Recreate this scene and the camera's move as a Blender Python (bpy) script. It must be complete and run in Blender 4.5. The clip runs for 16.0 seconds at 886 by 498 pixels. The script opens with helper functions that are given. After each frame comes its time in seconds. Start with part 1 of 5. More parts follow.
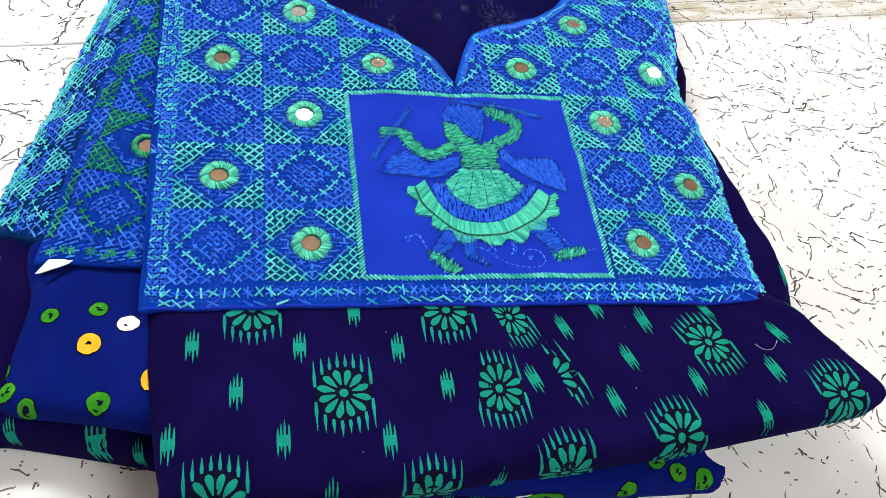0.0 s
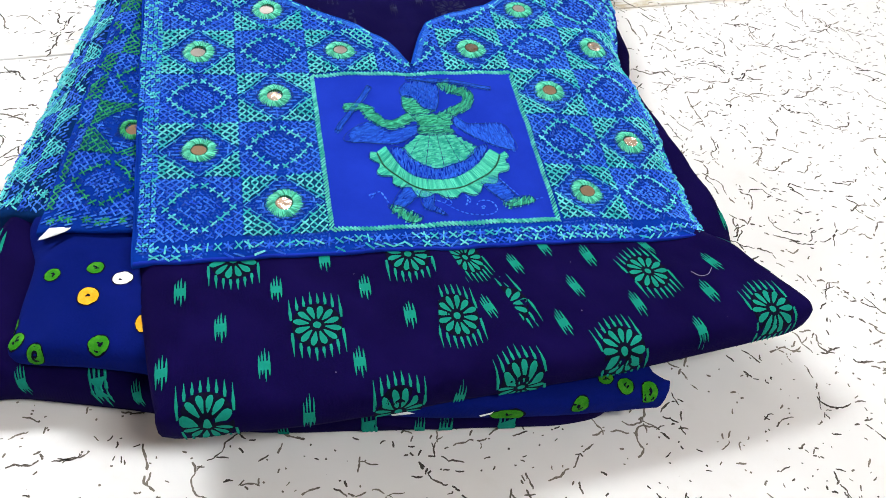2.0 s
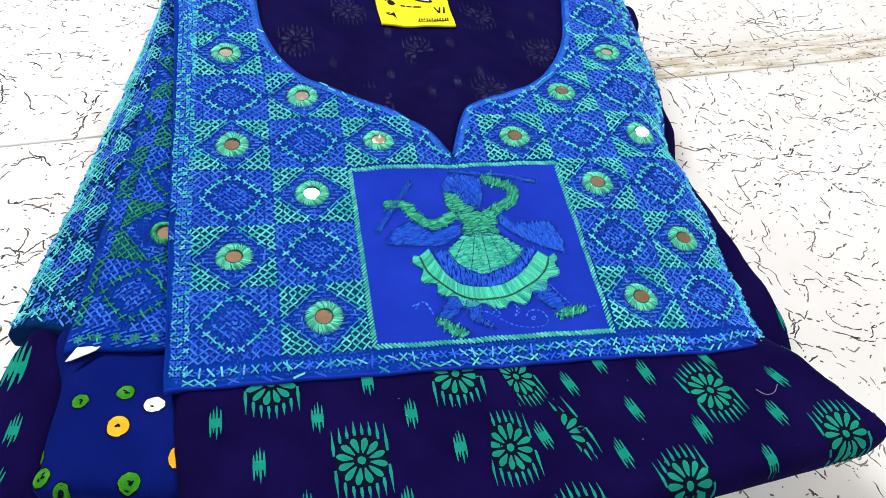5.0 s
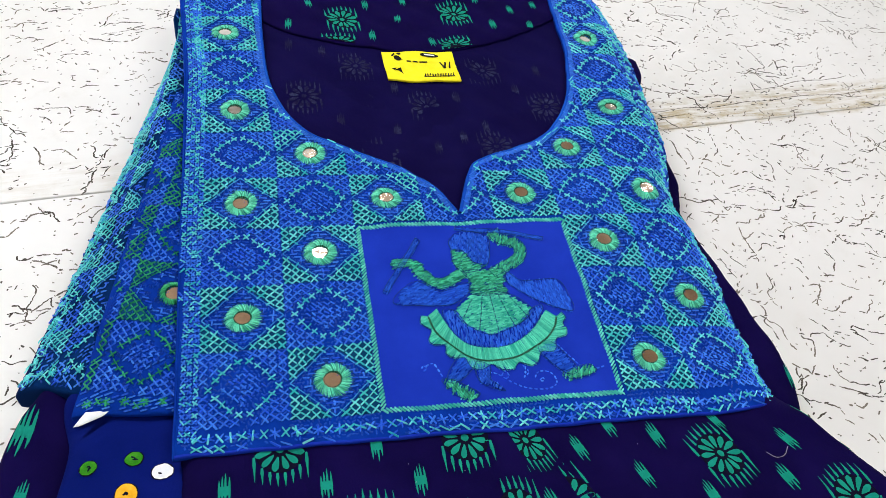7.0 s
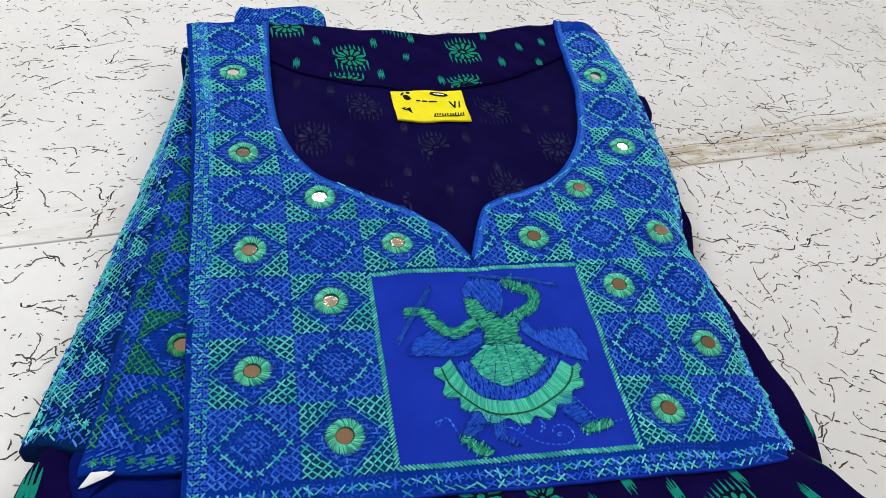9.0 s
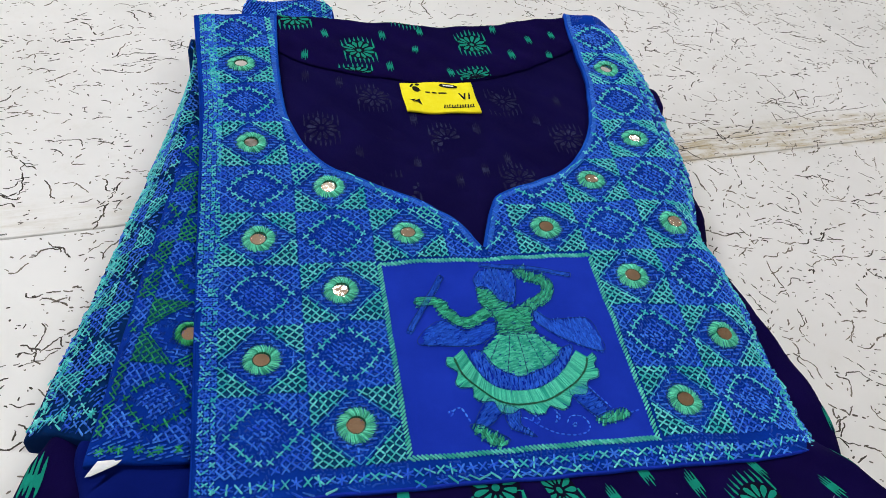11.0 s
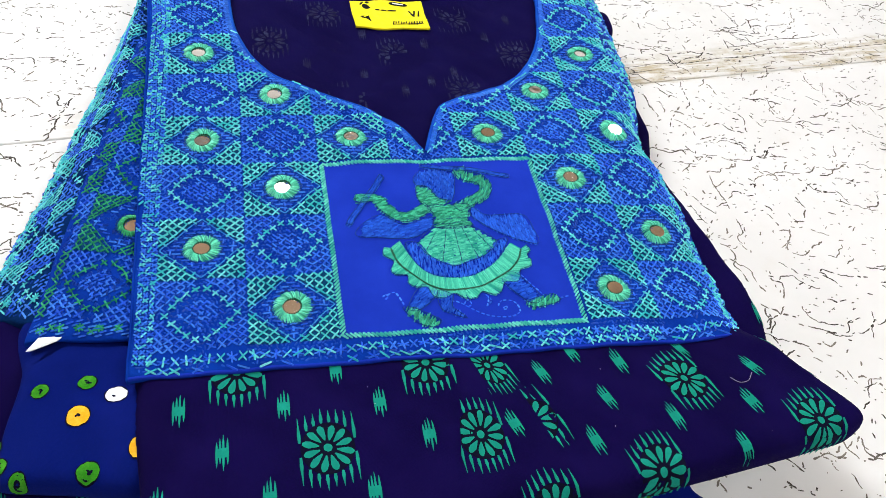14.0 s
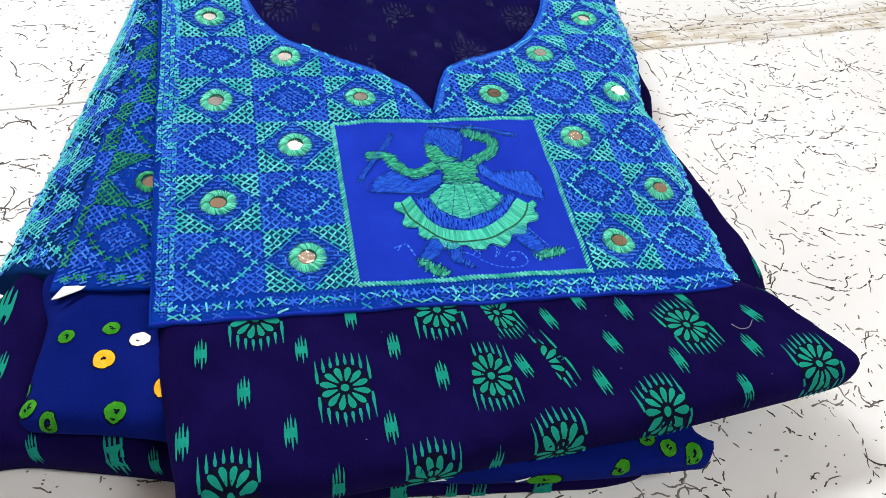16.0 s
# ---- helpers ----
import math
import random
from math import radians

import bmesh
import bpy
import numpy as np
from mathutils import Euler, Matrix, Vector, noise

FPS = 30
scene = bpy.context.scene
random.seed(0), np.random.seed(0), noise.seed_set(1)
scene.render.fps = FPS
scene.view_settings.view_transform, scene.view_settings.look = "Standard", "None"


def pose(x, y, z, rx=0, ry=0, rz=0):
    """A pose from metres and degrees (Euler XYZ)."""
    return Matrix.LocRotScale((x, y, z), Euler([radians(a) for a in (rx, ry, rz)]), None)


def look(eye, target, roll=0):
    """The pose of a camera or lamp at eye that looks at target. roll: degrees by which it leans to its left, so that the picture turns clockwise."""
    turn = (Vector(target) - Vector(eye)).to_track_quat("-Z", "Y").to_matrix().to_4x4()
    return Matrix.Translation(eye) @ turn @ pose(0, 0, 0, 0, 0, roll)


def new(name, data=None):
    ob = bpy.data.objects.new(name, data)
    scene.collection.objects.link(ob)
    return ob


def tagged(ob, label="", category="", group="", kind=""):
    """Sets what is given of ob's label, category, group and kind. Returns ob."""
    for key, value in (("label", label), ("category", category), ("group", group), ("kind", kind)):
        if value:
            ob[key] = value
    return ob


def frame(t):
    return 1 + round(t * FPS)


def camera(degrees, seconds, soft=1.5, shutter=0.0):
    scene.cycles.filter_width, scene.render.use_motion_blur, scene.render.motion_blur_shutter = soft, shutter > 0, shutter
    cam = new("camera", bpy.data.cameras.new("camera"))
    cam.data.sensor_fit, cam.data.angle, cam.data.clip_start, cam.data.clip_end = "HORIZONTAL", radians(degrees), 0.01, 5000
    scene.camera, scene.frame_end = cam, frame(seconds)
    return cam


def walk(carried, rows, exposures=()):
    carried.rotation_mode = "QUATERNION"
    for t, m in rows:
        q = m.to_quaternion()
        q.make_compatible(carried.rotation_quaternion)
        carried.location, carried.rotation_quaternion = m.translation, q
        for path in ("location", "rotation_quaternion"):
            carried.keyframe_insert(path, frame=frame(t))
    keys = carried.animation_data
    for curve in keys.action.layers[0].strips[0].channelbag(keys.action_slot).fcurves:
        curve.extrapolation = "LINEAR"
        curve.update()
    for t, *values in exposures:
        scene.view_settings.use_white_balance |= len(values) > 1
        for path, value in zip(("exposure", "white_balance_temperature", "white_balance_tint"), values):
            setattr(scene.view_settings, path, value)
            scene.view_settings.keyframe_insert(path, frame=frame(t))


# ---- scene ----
cam = camera(59.3, 16.0, soft=0.55)
PATH = [
    (0, (-0.001, 0.004, 0.4), (0.129, 1.178, -1.213), 16.8),
    (0.5, (0.012, 0.017, 0.419), (0.14, 1.203, -1.185), 14.3),
    (1, (0.001, -0.011, 0.423), (0.134, 1.196, -1.166), 13.5),
    (1.5, (0.022, -0.053, 0.411), (0.146, 1.166, -1.17), 12.9),
    (2, (0.027, -0.058, 0.412), (0.14, 1.184, -1.152), 12.3),
    (2.5, (0.014, -0.054, 0.418), (0.121, 1.194, -1.141), 12.1),
    (3, (0.007, -0.046, 0.408), (0.102, 1.205, -1.15), 11.8),
    (3.5, (0.004, -0.041, 0.408), (0.09, 1.217, -1.145), 11.4),
    (4, (0.004, -0.031, 0.417), (0.089, 1.237, -1.128), 11.4),
    (4.5, (0.006, -0.013, 0.422), (0.087, 1.265, -1.114), 11.2),
    (4.7, (0.003, -0.007, 0.422), (0.083, 1.266, -1.119), 11.3),
    (7, (-0.008, 0.01, 0.434), (0.061, 1.344, -1.054), 10.8),
    (7.5, (-0.016, 0.018, 0.437), (0.051, 1.363, -1.041), 10.7),
    (8, (-0.018, 0.023, 0.44), (0.052, 1.378, -1.029), 10.8),
    (8.5, (-0.017, 0.027, 0.439), (0.049, 1.39, -1.024), 10.6),
    (10.8, (-0.025, 0.03, 0.432), (0.027, 1.415, -1.01), 10.2),
    (11, (-0.022, 0.025, 0.424), (0.031, 1.408, -1.019), 10.2),
    (11.5, (-0.012, 0.012, 0.414), (0.045, 1.388, -1.037), 10.3),
    (12, (-0.004, 0.003, 0.413), (0.061, 1.371, -1.044), 10.6),
    (12.5, (0.005, -0.007, 0.409), (0.077, 1.351, -1.057), 10.7),
    (13, (0.009, -0.01, 0.408), (0.091, 1.341, -1.064), 10.9),
    (13.5, (0.01, -0.011, 0.408), (0.099, 1.333, -1.07), 11.1),
    (14, (0.014, -0.016, 0.406), (0.108, 1.321, -1.078), 11.2),
    (14.5, (0.022, -0.025, 0.404), (0.124, 1.304, -1.086), 11.3),
    (15, (0.023, -0.03, 0.403), (0.128, 1.29, -1.096), 11.3),
    (15.5, (0.017, -0.031, 0.401), (0.12, 1.284, -1.103), 11.2),
    (16, (0.01, -0.039, 0.403), (0.111, 1.269, -1.106), 11.2),
]
walk(cam, [(t, look(eye, target, roll)) for t, eye, target, roll in PATH],
     exposures=[(0, 0.06), (4.5, 0.02), (7, -0.29), (8.5, -0.52), (11, -0.63), (12, -0.26), (12.5, -0.14), (14.5, -0.04), (16, -0.02)])

# ---- light: a closed room with a tube lamp, an added fill lamp and two small ceiling panels ----
world = bpy.data.worlds.new("world")
world.use_nodes = True
world.node_tree.nodes["Background"].inputs[0].default_value = (0.9, 0.95, 1.0, 1)
world.node_tree.nodes["Background"].inputs[1].default_value = 0.05
scene.world = world
ROOM = pose(-0.012, 0.22, 0, 0, 0, 22.1)          # the room and its floor boards
CLOTH = pose(-0.012, 0.22, 0, 0, 0, 15.3)         # the folded clothes
# second entry: unseen fill lamp behind the camera, added to soften the front shadow
LAMPS = [(-1.25, 1.75, 2.6, 103, 1.2, 0.5), (1.2, -1.2, 2.6, 33, 1.2, 0.5), (0.50, 2.50, 2.6, 18, 0.34, 0.30), (2.43, 2.70, 2.6, 10, 0.22, 0.24)]
for lx, ly, lz, watts, lw, lh in LAMPS:
    lamp = bpy.data.lights.new("ceiling_or_fill_light", "AREA")
    lamp.shape, lamp.size, lamp.size_y, lamp.energy = "RECTANGLE", lw, lh, watts
    lamp.color = (0.90, 0.97, 1.0)
    new("ceiling_or_fill_light", lamp).matrix_world = ROOM @ pose(lx, ly, lz - 0.055)


# ---- materials ----
def material(name):
    m = bpy.data.materials.new(name)
    m.use_nodes = True
    return m, m.node_tree.nodes, m.node_tree.links, m.node_tree.nodes["Principled BSDF"]


def mixer(nodes, links, fac, a, b, mode="MIX"):
    n = nodes.new("ShaderNodeMix")
    n.data_type, n.blend_type = "RGBA", mode
    for sock, val in ((n.inputs[0], fac), (n.inputs[6], a), (n.inputs[7], b)):
        if isinstance(val, bpy.types.NodeSocket):
            links.new(val, sock)
        elif isinstance(val, (int, float)):
            sock.default_value = val
        else:
            sock.default_value = (*val, 1)
    return n.outputs[2]


def math_node(nodes, links, op, a, b=0.0, c=0.0):
    n = nodes.new("ShaderNodeMath")
    n.operation = op
    for sock, val in zip(n.inputs, (a, b, c)):
        if isinstance(val, bpy.types.NodeSocket):
            links.new(val, sock)
        else:
            sock.default_value = val
    return n.outputs[0]


def ramp(nodes, links, value, lo, hi, a=0.0, b=1.0):
    n = nodes.new("ShaderNodeMapRange")
    n.clamp, n.interpolation_type = True, "SMOOTHSTEP"
    links.new(value, n.inputs[0])
    for k, v in enumerate((lo, hi, a, b)):
        n.inputs[k + 1].default_value = v
    return n.outputs[0]


def noise_tex(nodes, links, vec, scale, detail=3.0, rough=0.55):
    n = nodes.new("ShaderNodeTexNoise")
    links.new(vec, n.inputs["Vector"])
    n.inputs["Scale"].default_value, n.inputs["Detail"].default_value, n.inputs["Roughness"].default_value = scale, detail, rough
    return n


def bump(nodes, links, bsdf, height, strength, distance):
    n = nodes.new("ShaderNodeBump")
    n.inputs["Strength"].default_value, n.inputs["Distance"].default_value = strength, distance
    links.new(height, n.inputs["Height"])
    links.new(n.outputs[0], bsdf.inputs["Normal"])


def woven(name, colour, worn, rough=0.95, sheen=0.0, thread=5200.0):
    """Cotton: two sets of yarns as fine relief, faint blotches and lint."""
    m, nodes, links, bsdf = material(name)
    co = nodes.new("ShaderNodeTexCoord").outputs["Object"]
    big = noise_tex(nodes, links, co, 28.0, 4.0)
    fine = noise_tex(nodes, links, co, 900.0, 2.0)
    waves = []
    for axis in ("X", "Y"):
        w = nodes.new("ShaderNodeTexWave")
        w.bands_direction = axis
        links.new(co, w.inputs["Vector"])
        w.inputs["Scale"].default_value, w.inputs["Distortion"].default_value = thread / 6.283, 0.8
        waves.append(w.outputs["Fac"])
    weave = math_node(nodes, links, "MULTIPLY", waves[0], waves[1])
    col = mixer(nodes, links, ramp(nodes, links, big.outputs["Fac"], 0.35, 0.7), colour, worn)
    col = mixer(nodes, links, ramp(nodes, links, fine.outputs["Fac"], 0.45, 0.75, 0.0, 0.35), col, worn)
    col = mixer(nodes, links, ramp(nodes, links, weave, 0.0, 0.6, 0.0, 0.25), col, [c * 0.6 for c in colour])
    links.new(col, bsdf.inputs["Base Color"])
    bsdf.inputs["Roughness"].default_value = rough
    bsdf.inputs["Specular IOR Level"].default_value = 0.03
    bsdf.inputs["Sheen Weight"].default_value = sheen
    bsdf.inputs["Sheen Tint"].default_value = (*[min(1, c * 2 + 0.1) for c in worn], 1)
    height = math_node(nodes, links, "ADD", weave, math_node(nodes, links, "MULTIPLY", fine.outputs["Fac"], 0.8))
    height = math_node(nodes, links, "ADD", height, math_node(nodes, links, "MULTIPLY", big.outputs["Fac"], 9.0))
    bump(nodes, links, bsdf, height, 0.5, 0.00025)
    return m


def silk(name, dark, light, rough=0.5):
    """Embroidery thread: every stitch has its own shade and a soft gloss."""
    m, nodes, links, bsdf = material(name)
    geo = nodes.new("ShaderNodeNewGeometry")
    co = nodes.new("ShaderNodeTexCoord").outputs["Object"]
    n = noise_tex(nodes, links, co, 1400.0, 2.0)
    col = mixer(nodes, links, geo.outputs["Random Per Island"], dark, light)
    col = mixer(nodes, links, ramp(nodes, links, n.outputs["Fac"], 0.4, 0.7, 0.0, 0.4), col, [c * 0.55 for c in dark])
    links.new(col, bsdf.inputs["Base Color"])
    bsdf.inputs["Roughness"].default_value = rough
    bsdf.inputs["Specular IOR Level"].default_value = 0.3
    bump(nodes, links, bsdf, n.outputs["Fac"], 0.4, 0.0002)
    return m


def ink(name, colour, patchy):
    """Screen print on cotton, slightly uneven."""
    m, nodes, links, bsdf = material(name)
    co = nodes.new("ShaderNodeTexCoord").outputs["Object"]
    big = noise_tex(nodes, links, co, 160.0, 4.0, 0.7)
    fine = noise_tex(nodes, links, co, 1300.0, 2.0)
    col = mixer(nodes, links, ramp(nodes, links, big.outputs["Fac"], 0.4, 0.75), colour, patchy)
    col = mixer(nodes, links, ramp(nodes, links, fine.outputs["Fac"], 0.45, 0.8, 0.0, 0.4), col, patchy)
    links.new(col, bsdf.inputs["Base Color"])
    bsdf.inputs["Roughness"].default_value = 0.9
    bsdf.inputs["Specular IOR Level"].default_value = 0.08
    bump(nodes, links, bsdf, fine.outputs["Fac"], 0.4, 0.0002)
    return m


def painted(name, colour, tint, rough=0.7, scale=3.0):
    m, nodes, links, bsdf = material(name)
    co = nodes.new("ShaderNodeTexCoord").outputs["Object"]
    n = noise_tex(nodes, links, co, scale, 5.0)
    f = noise_tex(nodes, links, co, scale * 60, 2.0)
    links.new(mixer(nodes, links, ramp(nodes, links, n.outputs["Fac"], 0.3, 0.7), colour, tint), bsdf.inputs["Base Color"])
    bsdf.inputs["Roughness"].default_value = rough
    bump(nodes, links, bsdf, f.outputs["Fac"], 0.15, 0.001)
    return m


def crackled(name):
    """White distressed board: stained paint, specks, and brown wood that shows along the joint."""
    m, nodes, links, bsdf = material(name)
    co = nodes.new("ShaderNodeTexCoord").outputs["Object"]
    xyz = nodes.new("ShaderNodeSeparateXYZ")
    links.new(co, xyz.inputs[0])
    speck = noise_tex(nodes, links, co, 230.0, 2.0)
    dots = ramp(nodes, links, speck.outputs["Fac"], 0.745, 0.765)
    tone = noise_tex(nodes, links, co, 5.0, 4.0)
    base = mixer(nodes, links, ramp(nodes, links, tone.outputs["Fac"], 0.35, 0.7), (0.73, 0.712, 0.706), (0.66, 0.643, 0.63))
    stain = noise_tex(nodes, links, co, 38.0, 5.0, 0.7)
    base = mixer(nodes, links, ramp(nodes, links, stain.outputs["Fac"], 0.52, 0.8, 0.0, 0.3), base, (0.60, 0.56, 0.51))
    st = nodes.new("ShaderNodeMapping")
    st.inputs["Scale"].default_value = (0.10, 1.0, 1.0)
    links.new(co, st.inputs["Vector"])
    streak = noise_tex(nodes, links, st.outputs[0], 150.0, 6.0, 0.75)
    patch = noise_tex(nodes, links, co, 16.0, 4.0, 0.6)
    wander = math_node(nodes, links, "MULTIPLY_ADD", patch.outputs["Fac"], 0.034, xyz.outputs["Y"])
    band = math_node(nodes, links, "MULTIPLY", ramp(nodes, links, wander, SEAM + 0.010, SEAM + 0.020), ramp(nodes, links, wander, SEAM + 0.040, SEAM + 0.068, 1.0, 0.0))
    side = ramp(nodes, links, xyz.outputs["X"], 0.05, 0.30, 0.22, 1.0)
    band = math_node(nodes, links, "MULTIPLY", band, side)
    worn = math_node(nodes, links, "MULTIPLY", band, ramp(nodes, links, streak.outputs["Fac"], 0.40, 0.60, 0.10, 1.0))
    worn = math_node(nodes, links, "MULTIPLY", worn, ramp(nodes, links, stain.outputs["Fac"], 0.40, 0.58, 0.35, 1.0))
    base = mixer(nodes, links, worn, base, (0.43, 0.355, 0.23))
    deep = math_node(nodes, links, "MULTIPLY", band, ramp(nodes, links, streak.outputs["Fac"], 0.60, 0.70))
    base = mixer(nodes, links, deep, base, (0.21, 0.155, 0.085))
    links.new(mixer(nodes, links, dots, base, (0.10, 0.085, 0.07)), bsdf.inputs["Base Color"])
    bsdf.inputs["Roughness"].default_value = 0.42
    bsdf.inputs["Specular IOR Level"].default_value = 0.3
    relief = math_node(nodes, links, "SUBTRACT", math_node(nodes, links, "MULTIPLY", stain.outputs["Fac"], 0.5), math_node(nodes, links, "ADD", dots, worn))
    bump(nodes, links, bsdf, relief, 0.35, 0.0004)
    return m


SEAM = 0.2585                                     # joint of the two floor boards in view
NAVY = woven("navy_cotton", (0.0042, 0.0016, 0.036), (0.0066, 0.0028, 0.052))
NAVY_INSIDE = woven("navy_cotton_inside", (0.0044, 0.0024, 0.038), (0.0062, 0.0038, 0.050))
ROYAL = woven("royal_cotton", (0.009, 0.030, 0.39), (0.013, 0.040, 0.47))
YOKE_BLUE = woven("yoke_cotton", (0.002, 0.026, 0.26), (0.003, 0.042, 0.36))
SLEEVE_TEAL = woven("sleeve_ground_cotton", (0.001, 0.018, 0.095), (0.002, 0.030, 0.14))
SCARF_BLUE = woven("scarf_cotton", (0.0020, 0.0078, 0.120), (0.004, 0.010, 0.15))
PIPING = woven("piping_satin", (0.006, 0.06, 0.44), (0.012, 0.10, 0.55), 0.8)
TEAL_GROUND = ink("teal_ground", (0.001, 0.040, 0.115), (0.002, 0.060, 0.165))
INK_TEAL = ink("teal_print", (0.005, 0.205, 0.150), (0.008, 0.255, 0.195))
INK_DARK = ink("dark_print", (0.0022, 0.0022, 0.013), (0.003, 0.003, 0.018))
INK_FAINT = ink("faint_print", (0.006, 0.004, 0.036), (0.032, 0.036, 0.095))
INK_GREEN = ink("green_dye", (0.022, 0.19, 0.008), (0.06, 0.28, 0.02))
INK_ORANGE = ink("orange_dye", (0.75, 0.36, 0.012), (0.85, 0.48, 0.05))
INK_WHITE = ink("white_dye", (0.80, 0.80, 0.82), (0.70, 0.72, 0.78))
BLUE_SILK = silk("blue_thread", (0.018, 0.112, 0.80), (0.090, 0.35, 1.0))
PALE_SILK = silk("pale_teal_thread", (0.04, 0.62, 0.64), (0.30, 0.97, 0.95))
SKY_SILK = silk("sky_thread", (0.03, 0.26, 0.72), (0.10, 0.50, 0.90))
MINT_SILK = silk("mint_thread", (0.016, 0.46, 0.36), (0.24, 0.94, 0.74))
ROPE_SILK = silk("rope_thread", (0.03, 0.52, 0.42), (0.28, 0.95, 0.80))
FIGURE_SILK = silk("figure_blue_thread", (0.014, 0.090, 0.62), (0.06, 0.27, 0.95))
RING_SILK = silk("ring_thread", (0.008, 0.26, 0.16), (0.18, 0.92, 0.64), 0.4)
BIND_SILK = silk("binding_thread", (0.010, 0.10, 0.55), (0.04, 0.24, 0.82))
FILL_SILK = silk("fill_thread", (0.003, 0.036, 0.31), (0.006, 0.090, 0.58))
LEAF_SILK = silk("leaf_thread", (0.006, 0.22, 0.08), (0.06, 0.60, 0.24))
# near-black green that paints shade inside the mirror rings and along the hem
SHADE_SILK = silk("ring_shade_thread", (0.003, 0.06, 0.035), (0.006, 0.12, 0.06))
DEEP_SILK = silk("deep_thread", (0.004, 0.034, 0.19), (0.007, 0.06, 0.26))
YELLOW = ink("label_yellow", (0.86, 0.74, 0.015), (0.90, 0.80, 0.04))
BLACK = ink("label_black", (0.010, 0.009, 0.008), (0.02, 0.02, 0.02))
LINT = painted("lint", (0.26, 0.24, 0.32), (0.38, 0.34, 0.42))
BOARD = crackled("white_crackled_board")
GROOVE = painted("board_groove", (0.11, 0.075, 0.04), (0.22, 0.16, 0.10), 0.8, 40.0)
WALL = painted("wall_paint", (0.42, 0.42, 0.42), (0.37, 0.37, 0.38))
CEIL = painted("ceiling_paint", (0.46, 0.30, 0.19), (0.36, 0.23, 0.14))
GLASS, gn, gl, gb = material("mirror_glass")
gb.inputs["Base Color"].default_value = (0.93, 0.85, 0.77, 1)
gb.inputs["Metallic"].default_value, gb.inputs["Roughness"].default_value = 1.0, 0.08
g_wave = noise_tex(gn, gl, gn.new("ShaderNodeTexCoord").outputs["Object"], 170.0, 2.0)
bump(gn, gl, gb, g_wave.outputs["Fac"], 0.12, 0.0012)
DIFFUSER, gn, gl, gb = material("lamp_diffuser")
gb.inputs["Emission Color"].default_value = (1.0, 0.97, 0.93, 1)
gb.inputs["Emission Strength"].default_value = 14.0
METAL, gn, gl, gb = material("lamp_housing")
gb.inputs["Base Color"].default_value, gb.inputs["Roughness"].default_value = (0.7, 0.7, 0.7, 1), 0.4


# ---- helpers of this scene ----
def part(name, verts, faces, mat, parent=None, label="", smooth=True):
    me = bpy.data.meshes.new(name)
    me.from_pydata([tuple(map(float, v)) for v in verts], [], [tuple(map(int, f)) for f in faces])
    if smooth:
        me.polygons.foreach_set("use_smooth", np.ones(len(me.polygons), dtype=bool))
    me.materials.append(mat)
    me.update()
    ob = new(name, me)
    if parent is not None:
        ob.parent = parent
    return tagged(ob, label)


def empty(name, m, label, category, group=""):
    ob = new(name)
    ob.empty_display_size = 0.02
    ob.matrix_world = m
    return tagged(ob, label, category, group)


def box(x0, x1, y0, y1, z0, z1):
    v = [(x, y, z) for z in (z0, z1) for y in (y0, y1) for x in (x0, x1)]
    return v, [(0, 2, 3, 1), (4, 5, 7, 6), (0, 1, 5, 4), (2, 6, 7, 3), (0, 4, 6, 2), (1, 3, 7, 5)]


def step(a, b, x):
    t = np.clip((np.asarray(x, float) - a) / (b - a), 0, 1)
    return t * t * (3 - 2 * t)


def ripple(u, v, seed=0.0):
    """Soft unevenness of stacked cloth, about a millimetre."""
    u, v = np.asarray(u, float), np.asarray(v, float)
    return 0.0005 * (np.sin(u * 95 + 3 * np.sin(v * 41 + seed) + seed) + np.sin(v * 120 + 2.3 * np.sin(u * 57 + 2 * seed) + 1.7)
                     + 0.8 * np.sin((u + v) * 210 + seed))


def smooth_loop(pts, spacing=0.004, sharp=()):
    """A closed outline through pts, rounded (Catmull-Rom) but for the corners in sharp."""
    p = np.array(pts, float)
    n, out = len(p), []
    for i in range(n):
        a, b, c, d = p[i - 1], p[i], p[(i + 1) % n], p[(i + 2) % n]
        if i in sharp:
            a = 2 * b - c
        if (i + 1) % n in sharp:
            d = 2 * c - b
        k = max(1, int(np.linalg.norm(c - b) / spacing))
        for s in np.arange(k) / k:
            out.append(0.5 * (2 * b + (c - a) * s + (2 * a - 5 * b + 4 * c - d) * s ** 2 + (3 * b - a - 3 * c + d) * s ** 3))
    return np.array(out)


def edge_distance(loop, q):
    """Distance inside the outline (minus: outside), and the nearest point of the outline."""
    q = np.atleast_2d(np.asarray(q, float))
    a, b = loop, np.roll(loop, -1, axis=0)
    dist, near, inside = np.full(len(q), 9.0), np.zeros_like(q), np.zeros(len(q), bool)
    for (ax, ay), (bx, by) in zip(a, b):
        ex, ey = bx - ax, by - ay
        s = np.clip(((q[:, 0] - ax) * ex + (q[:, 1] - ay) * ey) / (ex * ex + ey * ey + 1e-15), 0, 1)
        px, py = ax + s * ex, ay + s * ey
        d = np.hypot(q[:, 0] - px, q[:, 1] - py)
        m = d < dist
        dist[m], near[m, 0], near[m, 1] = d[m], px[m], py[m]
        if ay != by:
            inside ^= ((ay > q[:, 1]) != (by > q[:, 1])) & (q[:, 0] < ex * (q[:, 1] - ay) / ey + ax)
    return np.where(inside, dist, -dist), near


